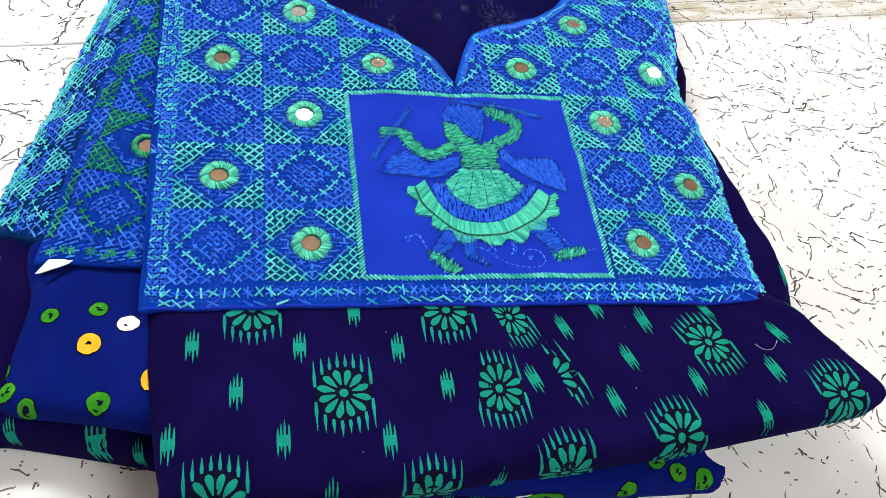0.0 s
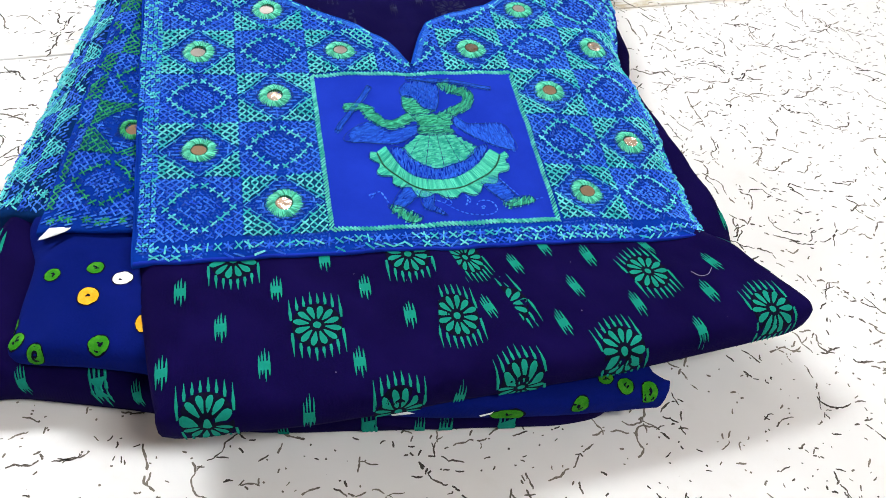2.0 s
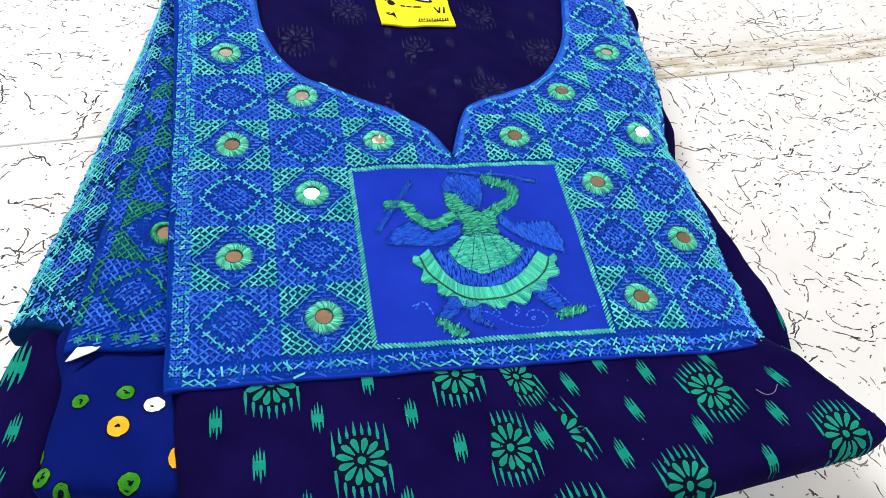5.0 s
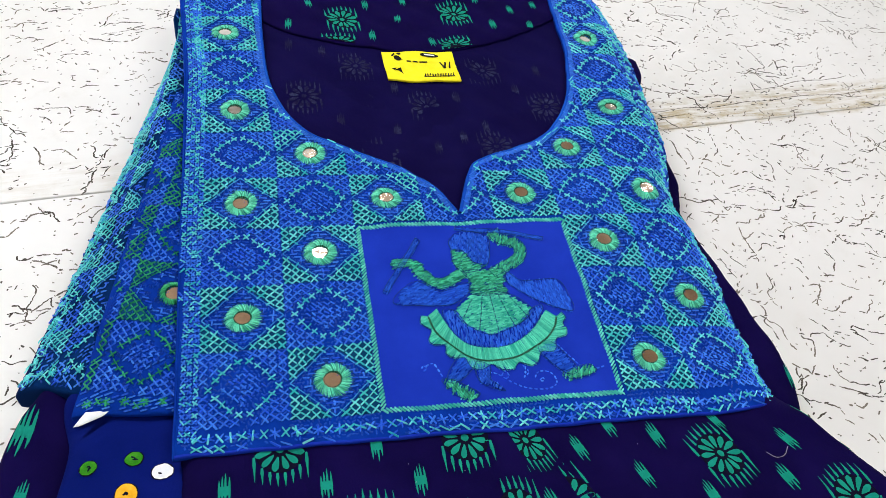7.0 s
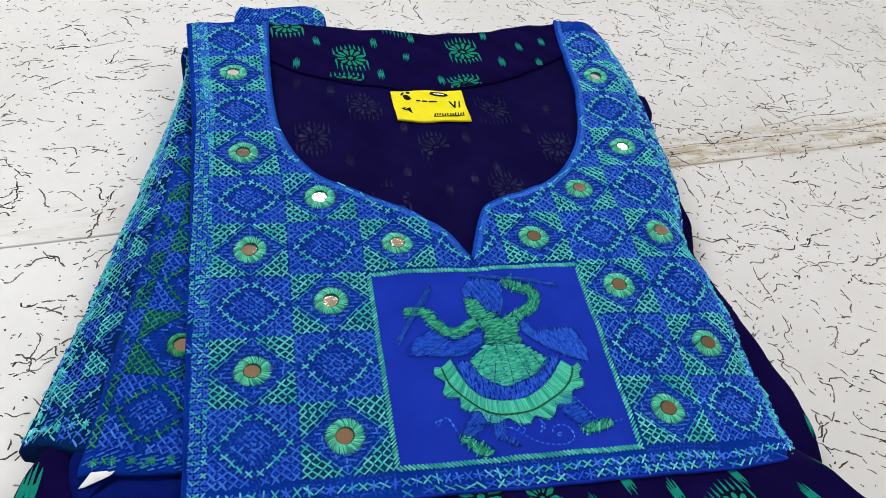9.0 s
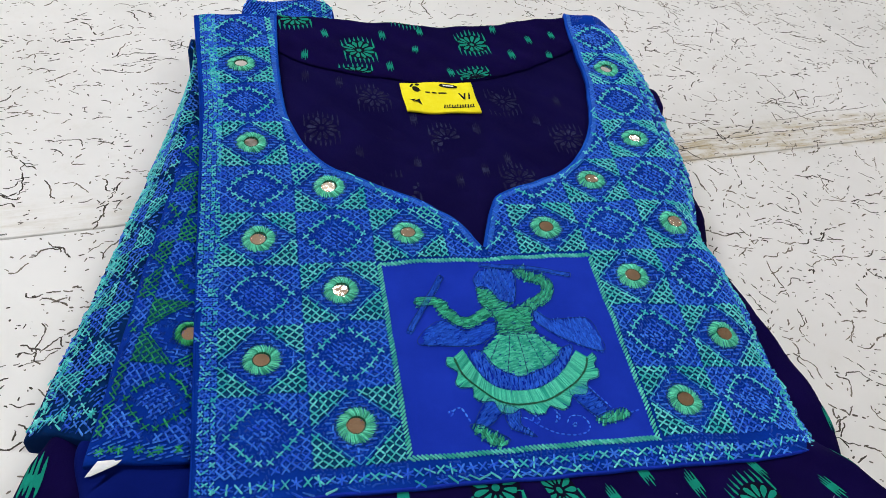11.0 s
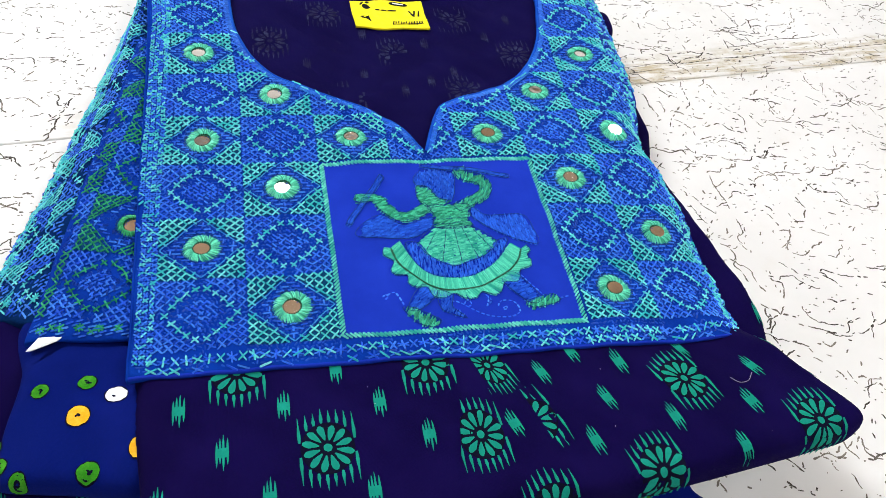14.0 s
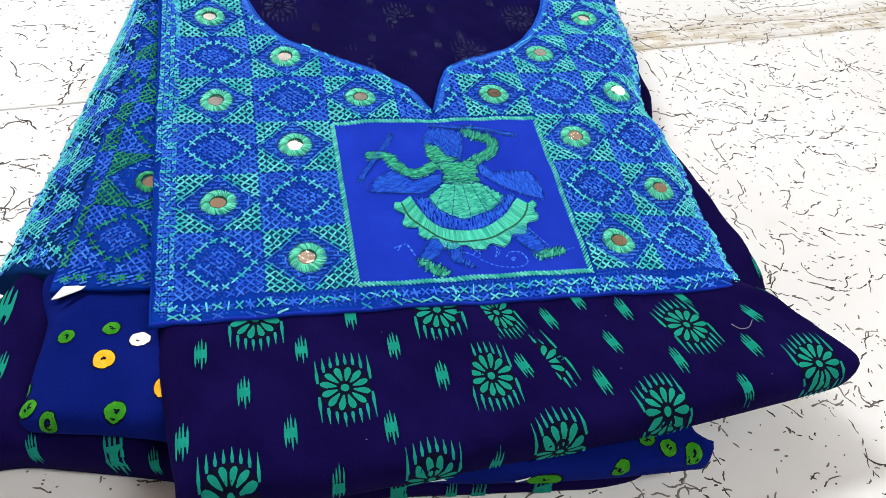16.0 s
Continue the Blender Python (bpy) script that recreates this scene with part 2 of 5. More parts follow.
class Cloth:
    """A folded piece of cloth: an outline, the height of its top, its rounded edge and its underside."""

    def __init__(self, loop, top, under, r, cell=0.003):
        area = 0.5 * np.sum(loop[:, 0] * np.roll(loop[:, 1], -1) - np.roll(loop[:, 0], -1) * loop[:, 1])
        self.loop = loop if area > 0 else loop[::-1]
        self.top, self.under, self.r, self.cell = top, under, r, cell
        self.g = 0.005
        self.lo = self.loop.min(0) - 3 * self.g
        self.shape = np.ceil((self.loop.max(0) + 3 * self.g - self.lo) / self.g).astype(int) + 1
        i, j = np.meshgrid(np.arange(self.shape[0]), np.arange(self.shape[1]), indexing="ij")
        self.coarse = edge_distance(self.loop, np.column_stack([self.lo[0] + i.ravel() * self.g, self.lo[1] + j.ravel() * self.g]))[0].reshape(self.shape)

    def distance(self, q):
        """Signed distance and nearest edge point, exact only close to the edge."""
        k = np.rint((q - self.lo) / self.g).astype(int)
        k = np.clip(k, 0, self.shape - 1)
        sd, near = self.coarse[k[:, 0], k[:, 1]] - 0.0036, q + 1.0
        m = sd < self.r + 0.001
        if m.any():
            sd = sd.copy()
            sd[m], near[m] = edge_distance(self.loop, q[m])
        return sd, near

    def drape(self, pts, off=0.0):
        q = np.atleast_2d(np.asarray(pts, float))
        sd, near = self.distance(q)
        r = self.r
        flat = np.where((sd < 0)[:, None], near, q)
        s = np.clip(sd, 0, r)
        z = self.top(flat[:, 0], flat[:, 1]) - r + np.sqrt(np.maximum(r * r - (r - s) ** 2, 0))
        base = self.under(flat[:, 0], flat[:, 1]) if callable(self.under) else np.full(len(q), self.under)
        z = z - np.minimum(np.maximum(-sd, 0), np.maximum(0.72 * (z - base), 0))
        out = near - q
        out = out / (np.linalg.norm(out, axis=1)[:, None] + 1e-12) * np.where(sd < 0, -1, 1)[:, None]
        lean = np.clip(1 - s / r, 0, 1)
        xy = flat + out * (lean * off)[:, None]
        return np.column_stack([xy, z + off * np.sqrt(1 - lean ** 2)])

    def build(self, name, mat, parent, label=""):
        from mathutils.geometry import delaunay_2d_cdt
        lo, hi = self.loop.min(0), self.loop.max(0)
        c = self.cell
        gx, gy = np.meshgrid(np.arange(lo[0], hi[0], c), np.arange(lo[1], hi[1], c * 0.87))
        gx[1::2] += c / 2
        g = np.column_stack([gx.ravel(), gy.ravel()])
        sd, near = edge_distance(self.loop, g)
        g = g[sd > c * 0.45]
        n = len(self.loop)
        ring = []
        for k in (0.08, 0.3):                       # rows close to the edge, to keep the roll round
            d = self.r * k
            t = np.roll(self.loop, -1, 0) - np.roll(self.loop, 1, 0)
            t /= np.linalg.norm(t, axis=1)[:, None]
            ring.append(self.loop + np.column_stack([-t[:, 1], t[:, 0]]) * d)
        extra = np.vstack(ring)
        sde, _ = edge_distance(self.loop, extra)
        extra = extra[sde > self.r * 0.06]
        pts = [Vector(p) for p in np.vstack([self.loop, g, extra])]
        vs, _, fs, _, _, _ = delaunay_2d_cdt(pts, [], [list(range(n))], 1, 1e-7)
        q = np.array([tuple(v) for v in vs])
        v3 = self.drape(q)
        order = {}
        for i, p in enumerate(q):
            order[(round(p[0], 6), round(p[1], 6))] = i
        rim = [order.get((round(p[0], 6), round(p[1], 6))) for p in np.array([tuple(Vector(p)) for p in self.loop])]
        rim = [i for i in rim if i is not None]
        verts, faces = [tuple(v) for v in v3], [tuple(f) for f in fs]
        t = np.roll(self.loop, -1, 0) - np.roll(self.loop, 1, 0)
        prev = rim
        base = self.under(self.loop[:, 0], self.loop[:, 1]) if callable(self.under) else np.full(n, self.under)
        ztop = v3[rim, 2]
        xy = q[rim]
        tt = np.roll(xy, -1, 0) - np.roll(xy, 1, 0)
        tt /= np.linalg.norm(tt, axis=1)[:, None] + 1e-12
        nrm = np.column_stack([tt[:, 1], -tt[:, 0]])
        base = self.under(xy[:, 0], xy[:, 1]) if callable(self.under) else np.full(len(rim), self.under)
        base = np.minimum(base, ztop - 0.0003)
        span = ztop - base
        rr = np.minimum(self.r, span * 0.8)
        for drop, inset in ((0.5, -0.02), (0.8, 0.1), (1.0, 0.6)):
            ring = np.column_stack([xy - nrm * (rr * inset)[:, None], ztop - span * drop])
            start = len(verts)
            verts += [tuple(p) for p in ring]
            cur = list(range(start, start + len(rim)))
            for i in range(len(rim)):
                j = (i + 1) % len(rim)
                faces.append((prev[i], cur[i], cur[j], prev[j]))
            prev = cur
        faces.append(tuple(reversed(prev)))
        return part(name, verts, faces, mat, parent, label)


def clip(poly, planes):
    """Cuts a convex shape by half planes (point, normal to the side that stays)."""
    for (px, py), (nx, ny) in planes:
        out = []
        for i in range(len(poly)):
            a, b = poly[i - 1], poly[i]
            da, db = (a[0] - px) * nx + (a[1] - py) * ny, (b[0] - px) * nx + (b[1] - py) * ny
            if (da >= 0) != (db >= 0):
                s = da / (da - db)
                out.append((a[0] + s * (b[0] - a[0]), a[1] + s * (b[1] - a[1])))
            if db >= 0:
                out.append(b)
        poly = out
        if len(poly) < 3:
            return []
    return poly


def place(poly, x, y, angle, sx=1.0, sy=1.0):
    c, s = math.cos(radians(angle)), math.sin(radians(angle))
    return [(x + c * px * sx - s * py * sy, y + s * px * sx + c * py * sy) for px, py in poly]


def patches(name, polys, cloth, mat, parent, off=0.0003, label=""):
    """Flat printed shapes, laid on the cloth: each a fan round its middle."""
    flat, faces = [], []
    for poly in polys:
        if len(poly) < 3:
            continue
        start = len(flat)
        mid = np.mean(np.array(poly), axis=0)
        k = len(poly)
        reach = max(np.hypot(*(np.array(p) - mid)) for p in poly)
        rings = max(1, int(math.ceil(reach / 0.0028)))
        flat.append(tuple(mid))
        for g in range(1, rings + 1):
            flat += [tuple(mid + (np.array(p) - mid) * g / rings) for p in poly]
        faces += [(start, start + 1 + i, start + 1 + (i + 1) % k) for i in range(k)]
        for g in range(rings - 1):
            a, b = start + 1 + g * k, start + 1 + (g + 1) * k
            faces += [(a + i, b + i, b + (i + 1) % k, a + (i + 1) % k) for i in range(k)]
    if not faces:
        return None
    return part(name, cloth.drape(flat, off), faces, mat, parent, label)


def oval(x, y, a, b, angle=0.0, n=12, rough=0.0):
    c, s = math.cos(radians(angle)), math.sin(radians(angle))
    out = []
    for k in range(n):
        w = 2 * math.pi * k / n
        f = 1 + rough * random.uniform(-1, 1)
        out.append((x + c * a * f * math.cos(w) - s * b * f * math.sin(w), y + s * a * f * math.cos(w) + c * b * f * math.sin(w)))
    return out


def spindle(x, y0, y1, w):
    m = (y0 + y1) / 2
    return [(x - w * 0.25, y0), (x + w * 0.25, y0), (x + w * 0.5, y0 + (m - y0) * 0.6), (x + w * 0.42, m + (y1 - m) * 0.4),
            (x, y1), (x - w * 0.42, m + (y1 - m) * 0.4), (x - w * 0.5, y0 + (m - y0) * 0.6)]


def flower(x, y, angle, cloth, parent, planes=(), sx=1.0, sy=1.0, mat=None, back=True):
    """A printed rosette: twelve petals round a disc, with rays above and below."""
    shapes = [oval(0, 0, 0.0021, 0.0021, 0, 12, 0.05)]
    for k in range(12):
        w = 2 * math.pi * (k + 0.5) / 12
        drop = [(0.0042, -0.0003), (0.0065, -0.0011), (0.0090, -0.0017), (0.0110, -0.0016), (0.0123, -0.0008), (0.0126, 0.0), (0.0123, 0.0008), (0.0110, 0.0016), (0.0090, 0.0017), (0.0065, 0.0011), (0.0042, 0.0003)]
        f = random.uniform(0.94, 1.05)
        shapes.append(place([(px * f, py * random.uniform(0.85, 1.1)) for px, py in drop], 0, 0, math.degrees(w)))
    for k in range(8):
        rx = -0.0130 + k * 0.00372
        y0 = math.sqrt(max(0.0134 ** 2 - rx * rx, 0)) * 0.97 + 0.0004
        tip = max(0.0212 - 0.30 * abs(rx), y0 + 0.006) + random.uniform(-0.0010, 0.0010)
        ray = [(rx - 0.00055, y0), (rx + 0.00055, y0), (rx + 0.00085, y0 + (tip - y0) * 0.3), (rx + 0.00045, y0 + (tip - y0) * 0.6), (rx + 0.00012, tip), (rx - 0.00012, tip), (rx - 0.00045, y0 + (tip - y0) * 0.6), (rx - 0.00085, y0 + (tip - y0) * 0.3)]
        shapes.append(ray)
        shapes.append([(px, -py) for px, py in reversed(ray)])
    put = [clip(place(s, x, y, angle, sx, sy), planes) for s in shapes]
    if back:
        patches("printed_shadow", [clip(place(oval(0, 0, 0.0128, 0.0134, 0, 24), x, y, angle, sx, sy), planes)], cloth, INK_DARK, parent, 0.00022)
    return patches("printed_flower", put, cloth, mat or INK_TEAL, parent, 0.00034)


def dash(x, y, angle, cloth, parent, planes=(), sx=1.0, sy=1.0, mat=None):
    """A small printed woven-look mark: a block with frayed strokes."""
    shapes = [[(-0.0027, -0.0024), (0.0027, -0.0024), (0.0027, 0.0024), (-0.0027, 0.0024)]]
    for rx, lo, hi in ((-0.0025, -0.0074, 0.0058), (-0.0010, -0.0052, 0.0078), (0.0005, -0.0090, 0.0094), (0.0024, -0.0060, 0.0074)):
        shapes.append([(rx - 0.0006, 0), (rx - 0.00045, lo * 0.6), (rx - 0.0001, lo), (rx + 0.0001, lo), (rx + 0.00045, lo * 0.6), (rx + 0.0006, 0),
                       (rx + 0.00045, hi * 0.6), (rx + 0.0001, hi), (rx - 0.0001, hi), (rx - 0.00045, hi * 0.6)])
    return patches("printed_dash", [clip(place(s, x, y, angle, sx, sy), planes) for s in shapes], cloth, mat or INK_TEAL, parent, 0.00036)


def stitches(name, segs, cloth, mat, parent, width=0.0008, high=0.0005, off=0.0001, label=""):
    """Stitches: each a short raised thread between two points, with pointed ends."""
    s = np.array(segs, float)
    if not len(s):
        return None
    a, b = s[:, :2], s[:, 2:4]
    d = b - a
    ln = np.linalg.norm(d, axis=1)[:, None] + 1e-9
    d = d / ln
    n = np.column_stack([-d[:, 1], d[:, 0]]) * (width * np.random.uniform(0.8, 1.2, len(s)))[:, None] / 2
    e = d * np.minimum(width * 0.6, ln * 0.25)
    rows = [a, a + e - n, a + e + n, b - e - n, b - e + n, b]
    flat = [cloth.drape(r, off) for r in rows] + [cloth.drape(a + e, off + high), cloth.drape(b - e, off + high)]
    k = len(s)
    verts = np.stack(flat, axis=1).reshape(-1, 3)
    base = np.arange(k)[:, None] * 8
    tris = np.array([(0, 1, 6), (0, 6, 2), (5, 7, 3), (5, 4, 7), (1, 3, 7), (1, 7, 6), (2, 6, 7), (2, 7, 4)])
    faces = (base[:, :, None] + tris[None]).reshape(-1, 3)
    return tagged(part(name, verts, faces, mat, parent, label, smooth=False), kind="stuff")


def inside(loop, q, margin=0.0):
    return edge_distance(loop, q)[0] > margin


# ---- the room ----
def structure(name, verts, faces, mat, label, parent=None):
    ob = part(name, verts, faces, mat, parent, label, smooth=False)
    if parent is None:
        ob.matrix_world = ROOM
        tagged(ob, kind="structure")
    return ob


floor = structure("floor", *box(-2.6, 2.6, -2.4, 3.2, -0.06, -0.004), GROOVE, "white crackle-painted wide board floor with brown worn joint")

def board(y0, y1, mat):
    """One floor board with eased edges."""
    e = 0.0007
    v = [(x, y, z) for z, i in ((-0.004, 0), (-0.0006, 0), (0.0, e)) for y in (y0 + i, y1 - i) for x in (-2.6, 2.6)]
    f = [(8, 9, 11, 10)]
    for k in (0, 4):
        f += [(k, k + 1, k + 5, k + 4), (k + 3, k + 2, k + 6, k + 7), (k + 1, k + 3, k + 7, k + 5), (k + 2, k, k + 4, k + 6)]
    return part("floor_board", v, f, mat, floor, smooth=False)


board(-2.4, SEAM - 1.2008, BOARD)
board(SEAM - 1.2, SEAM - 0.0005, BOARD)
board(SEAM + 0.0005, SEAM + 1.2, BOARD)
board(SEAM + 1.2008, 3.2, BOARD)


def crack_mesh(chains, flecks, x0, x1, y0, y1):
    """Cracks in the paint: wandering chains of short tapered dashes with forks, and loose flecks between."""
    rnd = random.Random(11)
    verts, faces = [], []
    d = 0.0013

    def ribbon(pts, width):
        k, b = len(pts), len(verts)
        for i, (px, py, pa) in enumerate(pts):
            w = width * (0.45 + 0.55 * math.sin(math.pi * (i + 0.6) / (k + 0.2))) * rnd.uniform(0.7, 1.25) / 2
            n = (-math.sin(pa) * w, math.cos(pa) * w)
            verts.append((px + n[0], py + n[1], 0.00012))
            verts.append((px - n[0], py - n[1], 0.00012))
            if i:
                j = b + 2 * i
                faces.append((j - 2, j - 1, j + 1, j))

    def chain(x, y, a, length, width, breaks, forks=True, kink=1.0):
        a0, seg, left = a, [], rnd.randint(3, 9)
        for i in range(max(2, int(length / d))):
            seg.append((x, y, a))
            left -= 1
            if left <= 0:
                if len(seg) > 1:
                    ribbon(seg, width * rnd.uniform(0.75, 1.2))
                seg, left = [], rnd.randint(3, 13)
                a += kink * rnd.choice((-1, 1)) * rnd.uniform(0.3, 1.0)
                if rnd.random() < breaks:
                    s = rnd.uniform(0.0006, 0.0028)
                    x, y = x + s * math.cos(a0) + rnd.uniform(-0.0008, 0.0008), y + s * math.sin(a0) + rnd.uniform(-0.0008, 0.0008)
                else:
                    seg = [(x, y, a)]
                if forks and rnd.random() < 0.16:
                    chain(x, y, a + rnd.choice((-1, 1)) * rnd.uniform(0.7, 1.5), length * rnd.uniform(0.12, 0.4), width * 0.85, breaks, False)
            a += kink * rnd.gauss(0, 0.28) - 0.2 * (a - a0)
            x += d * math.cos(a)
            y += d * math.sin(a)
        if len(seg) > 1:
            ribbon(seg, width)

    for _ in range(chains):
        x, y = rnd.uniform(x0, x1), rnd.uniform(y0, y1)
        kind = rnd.random()
        tilt = rnd.gauss(0, 0.35) if kind < (0.8 if x < 0 else 0.5) else rnd.gauss(-0.75, 0.35) if kind < 0.75 else rnd.gauss(1.5, 0.5)
        chain(x, y, tilt + math.pi * rnd.randint(0, 1), rnd.choice((0.006, 0.009, 0.012, 0.018, 0.026, 0.038)), rnd.uniform(0.0009, 0.0015), 0.35 if x < 0 else 0.62)
    for _ in range(flecks):
        x, y = rnd.uniform(x0, x1), rnd.uniform(y0, y1)
        chain(x, y, rnd.gauss(0.1, 0.7), rnd.choice((0.0026, 0.003, 0.004, 0.006)), rnd.uniform(0.0007, 0.0013), 0.2, False)
    for x, y, a, length in ((0.31, SEAM + 0.025, 0.03, 0.40), (0.27, SEAM + 0.011, 0.05, 0.09), (0.46, SEAM + 0.042, 0.05, 0.12)):
        chain(x, y, a, length, 0.0010, 0.05, False, 0.15)
    return verts, faces


CRACK, cn, cl, cb = material("crack_paint")
c_noise = noise_tex(cn, cl, cn.new("ShaderNodeTexCoord").outputs["Object"], 26.0, 3.0)
cl.new(mixer(cn, cl, ramp(cn, cl, c_noise.outputs["Fac"], 0.4, 0.62), (0.06, 0.052, 0.045), (0.19, 0.165, 0.14)), cb.inputs["Base Color"])
cb.inputs["Roughness"].default_value, cb.inputs["Specular IOR Level"].default_value = 0.9, 0.1
tagged(part("paint_cracks", *crack_mesh(6200, 17000, -0.75, 0.95, -0.42, 1.0), CRACK, floor, "fine dark branching cracks in white paint", smooth=False), kind="stuff")
H = 2.7
structure("wall_north", *box(-2.7, 2.7, 3.2, 3.3, -0.06, H), WALL, "plain light grey painted wall")
structure("wall_south", *box(-2.7, 2.7, -2.5, -2.4, -0.06, H), WALL, "plain light grey painted wall")
structure("wall_east", *box(2.6, 2.7, -2.4, 3.2, -0.06, H), WALL, "plain light grey painted wall")
structure("wall_west", *box(-2.7, -2.6, -2.4, 3.2, -0.06, H), WALL, "plain light grey painted wall")
structure("ceiling", *box(-2.7, 2.7, -2.5, 3.3, H, H + 0.1), CEIL, "plain warm painted ceiling")
# the added fill lamp gets a housing and diffuser like the others
for lx, ly, lz, watts, lw, lh in LAMPS:
    fix = empty("ceiling_light_or_fill", ROOM @ pose(lx, ly, H), "white ceiling light or added fill light with a glowing diffuser", "light", "ceiling lights")
    part("housing", *box(-lw / 2 - 0.03, lw / 2 + 0.03, -lh / 2 - 0.02, lh / 2 + 0.02, -0.10 + 0.052, 0.0), METAL, fix, smooth=False)
    part("diffuser", *box(-lw / 2 - 0.01, lw / 2 + 0.01, -lh / 2 - 0.005, lh / 2 + 0.005, -0.10 + 0.048, -0.10 + 0.052), DIFFUSER, fix, smooth=False)


# ---- heights of the stack ----
def top_height(u, v):
    u, v = np.asarray(u, float), np.asarray(v, float)
    z = 0.0635 + 0.0045 * step(0.17, 0.36, v) * (1 - step(-0.10, 0.12, u)) + 0.002 * step(0.22, 0.36, v) * step(0.1, 0.22, u)
    z = z - 0.011 * np.exp(-((u - 0.215) / 0.05) ** 2 - ((v - 0.035) / 0.075) ** 2) + 0.005 * (1 - step(-0.07, -0.01, v))
    return z + ripple(u, v)


def right_edge(v):
    return np.interp(v, [-0.02, 0.016, 0.055, 0.09, 0.127, 0.147, 0.165, 0.1976, 0.2313, 0.32, 0.385, 0.42], [0.2435, 0.244, 0.2435, 0.2445, 0.242, 0.2370, 0.239, 0.248, 0.2565, 0.263, 0.263, 0.26])


def yoke_height(u, v):
    d = np.clip((right_edge(v) - np.asarray(u, float)) / 0.032, 0, 1)
    return top_height(u, v) - 0.015 * (1 - d) ** 2


def body_height(u, v):
    """The dark body: just under the yoke, level with it where it shows as the skirt."""
    u, v = np.asarray(u, float), np.asarray(v, float)
    z = yoke_height(u, v) * step(-0.03, 0.01, v) + top_height(u, v) * (1 - step(-0.03, 0.01, v))
    z = z - 0.0022 - 0.0035 * step(-0.012, 0.03, v)
    pleat = u - np.interp(v, [-0.112, -0.0385], [0.0415, 0.0535])
    z = z + 0.0020 * step(-0.0006, 0.0006, pleat) * (1 - step(0.0, 0.03, pleat)) * (1 - step(-0.03, -0.012, v))
    tuck = u - np.interp(v, [-0.073, -0.038], [0.1034, 0.0901])
    return z + 0.0016 * step(-0.0006, 0.0006, tuck) * (1 - step(0.0, 0.02, tuck)) * step(-0.085, -0.07, v) * (1 - step(-0.03, -0.015, v))


# ---- the kurti ----
kurti = empty("kurti", CLOTH, "folded navy cotton kurti with blue embroidered mirror-work yoke", "kurti")

back_loop = smooth_loop([(-0.203, -0.048), (-0.166, -0.0570), (-0.105, -0.0725), (-0.06, -0.088), (0.002, -0.0955), (0.057, -0.101), (0.13, -0.107),
                         (0.16, -0.098), (0.205, -0.06), (0.25, -0.035), (0.277, 0.0), (0.281, 0.036), (0.2767, 0.0715), (0.2713, 0.1), (0.2695, 0.12), (0.2615, 0.165), (0.264, 0.18), (0.273, 0.209), (0.2735, 0.24), (0.268, 0.34),
                         (0.255, 0.40), (0.2, 0.418), (0.0, 0.408), (-0.11, 0.40), (-0.115, 0.30), (-0.130, 0.2), (-0.150, 0.11), (-0.185, 0.053), (-0.198, 0.02)])
back = Cloth(back_loop, lambda u, v: 0.034 - 0.014 * step(-0.13, -0.02, u) + 0.006 * step(0.17, 0.27, u) + ripple(u, v, 2.0), 0.0, 0.011, 0.0045)
back_part = back.build("back_panel", NAVY, kurti, "navy printed back folded underneath")

body_loop = smooth_loop([(-0.094, -0.0975), (-0.087, -0.1055), (-0.033, -0.1095), (0.016, -0.1080), (0.068, -0.1045), (0.105, -0.1025), (0.158, -0.0985), (0.239, -0.0890),
                         (0.267, -0.0845), (0.2765, -0.075), (0.2638, -0.0514), (0.251, -0.02), (0.2475, 0.04), (0.2485, 0.095), (0.2415, 0.145), (0.243, 0.168),
                         (0.2525, 0.2), (0.260, 0.235), (0.2665, 0.32), (0.266, 0.385), (0.255, 0.415), (0.205, 0.43), (0.16, 0.424), (0.1144, 0.4145), (0.0485, 0.416),
                         (-0.0479, 0.4225), (-0.115, 0.411), (-0.1085, 0.29), (-0.107, 0.127), (-0.1045, -0.0144), (-0.0995, -0.062)])
body = Cloth(body_loop, body_height, lambda u, v: 0.042 - 0.020 * step(0.18, 0.25, u) * step(-0.04, 0.02, v) - 0.007 * (1 - step(-0.09, -0.05, u)) * (1 - step(-0.09, -0.05, v)), 0.010, 0.003)
skirt = body.build("skirt", NAVY, kurti, "navy skirt printed with teal flowers")

neck = [(-0.053, 0.418), (-0.0535, 0.3464), (-0.0493, 0.282), (-0.0317, 0.2367), (-0.0021, 0.2121), (0.0336, 0.1909), (0.0545, 0.1727), (0.0697, 0.1447),
        (0.0823, 0.1796), (0.0929, 0.1954), (0.1227, 0.2059), (0.1537, 0.2244), (0.18, 0.2639), (0.1964, 0.3237), (0.2013, 0.3835), (0.2075, 0.431)]
yoke_pts = [(-0.107, -0.0148), (-0.03, -0.0150), (0.05, -0.0172), (0.13, -0.0187), (0.187, -0.0182), (0.2435, -0.013), (0.2435, 0.035), (0.2445, 0.09),
            (0.2375, 0.145), (0.239, 0.165), (0.248, 0.1976), (0.2565, 0.2313), (0.263, 0.35), (0.2577, 0.4116), (0.2443, 0.4308)] + neck[::-1] + \
           [(-0.1197, 0.4153), (-0.1115, 0.29), (-0.1090, 0.127)]
yoke_loop = smooth_loop(yoke_pts, 0.003, sharp=(0, 5, 14, 15, 22, 23, 24, 25, 30, 31))
yoke = Cloth(yoke_loop, yoke_height, lambda u, v: yoke_height(u, v) - 0.0045, 0.0014, 0.003)
yoke_part = yoke.build("yoke", YOKE_BLUE, kurti, "royal blue embroidered yoke with round mirrors")


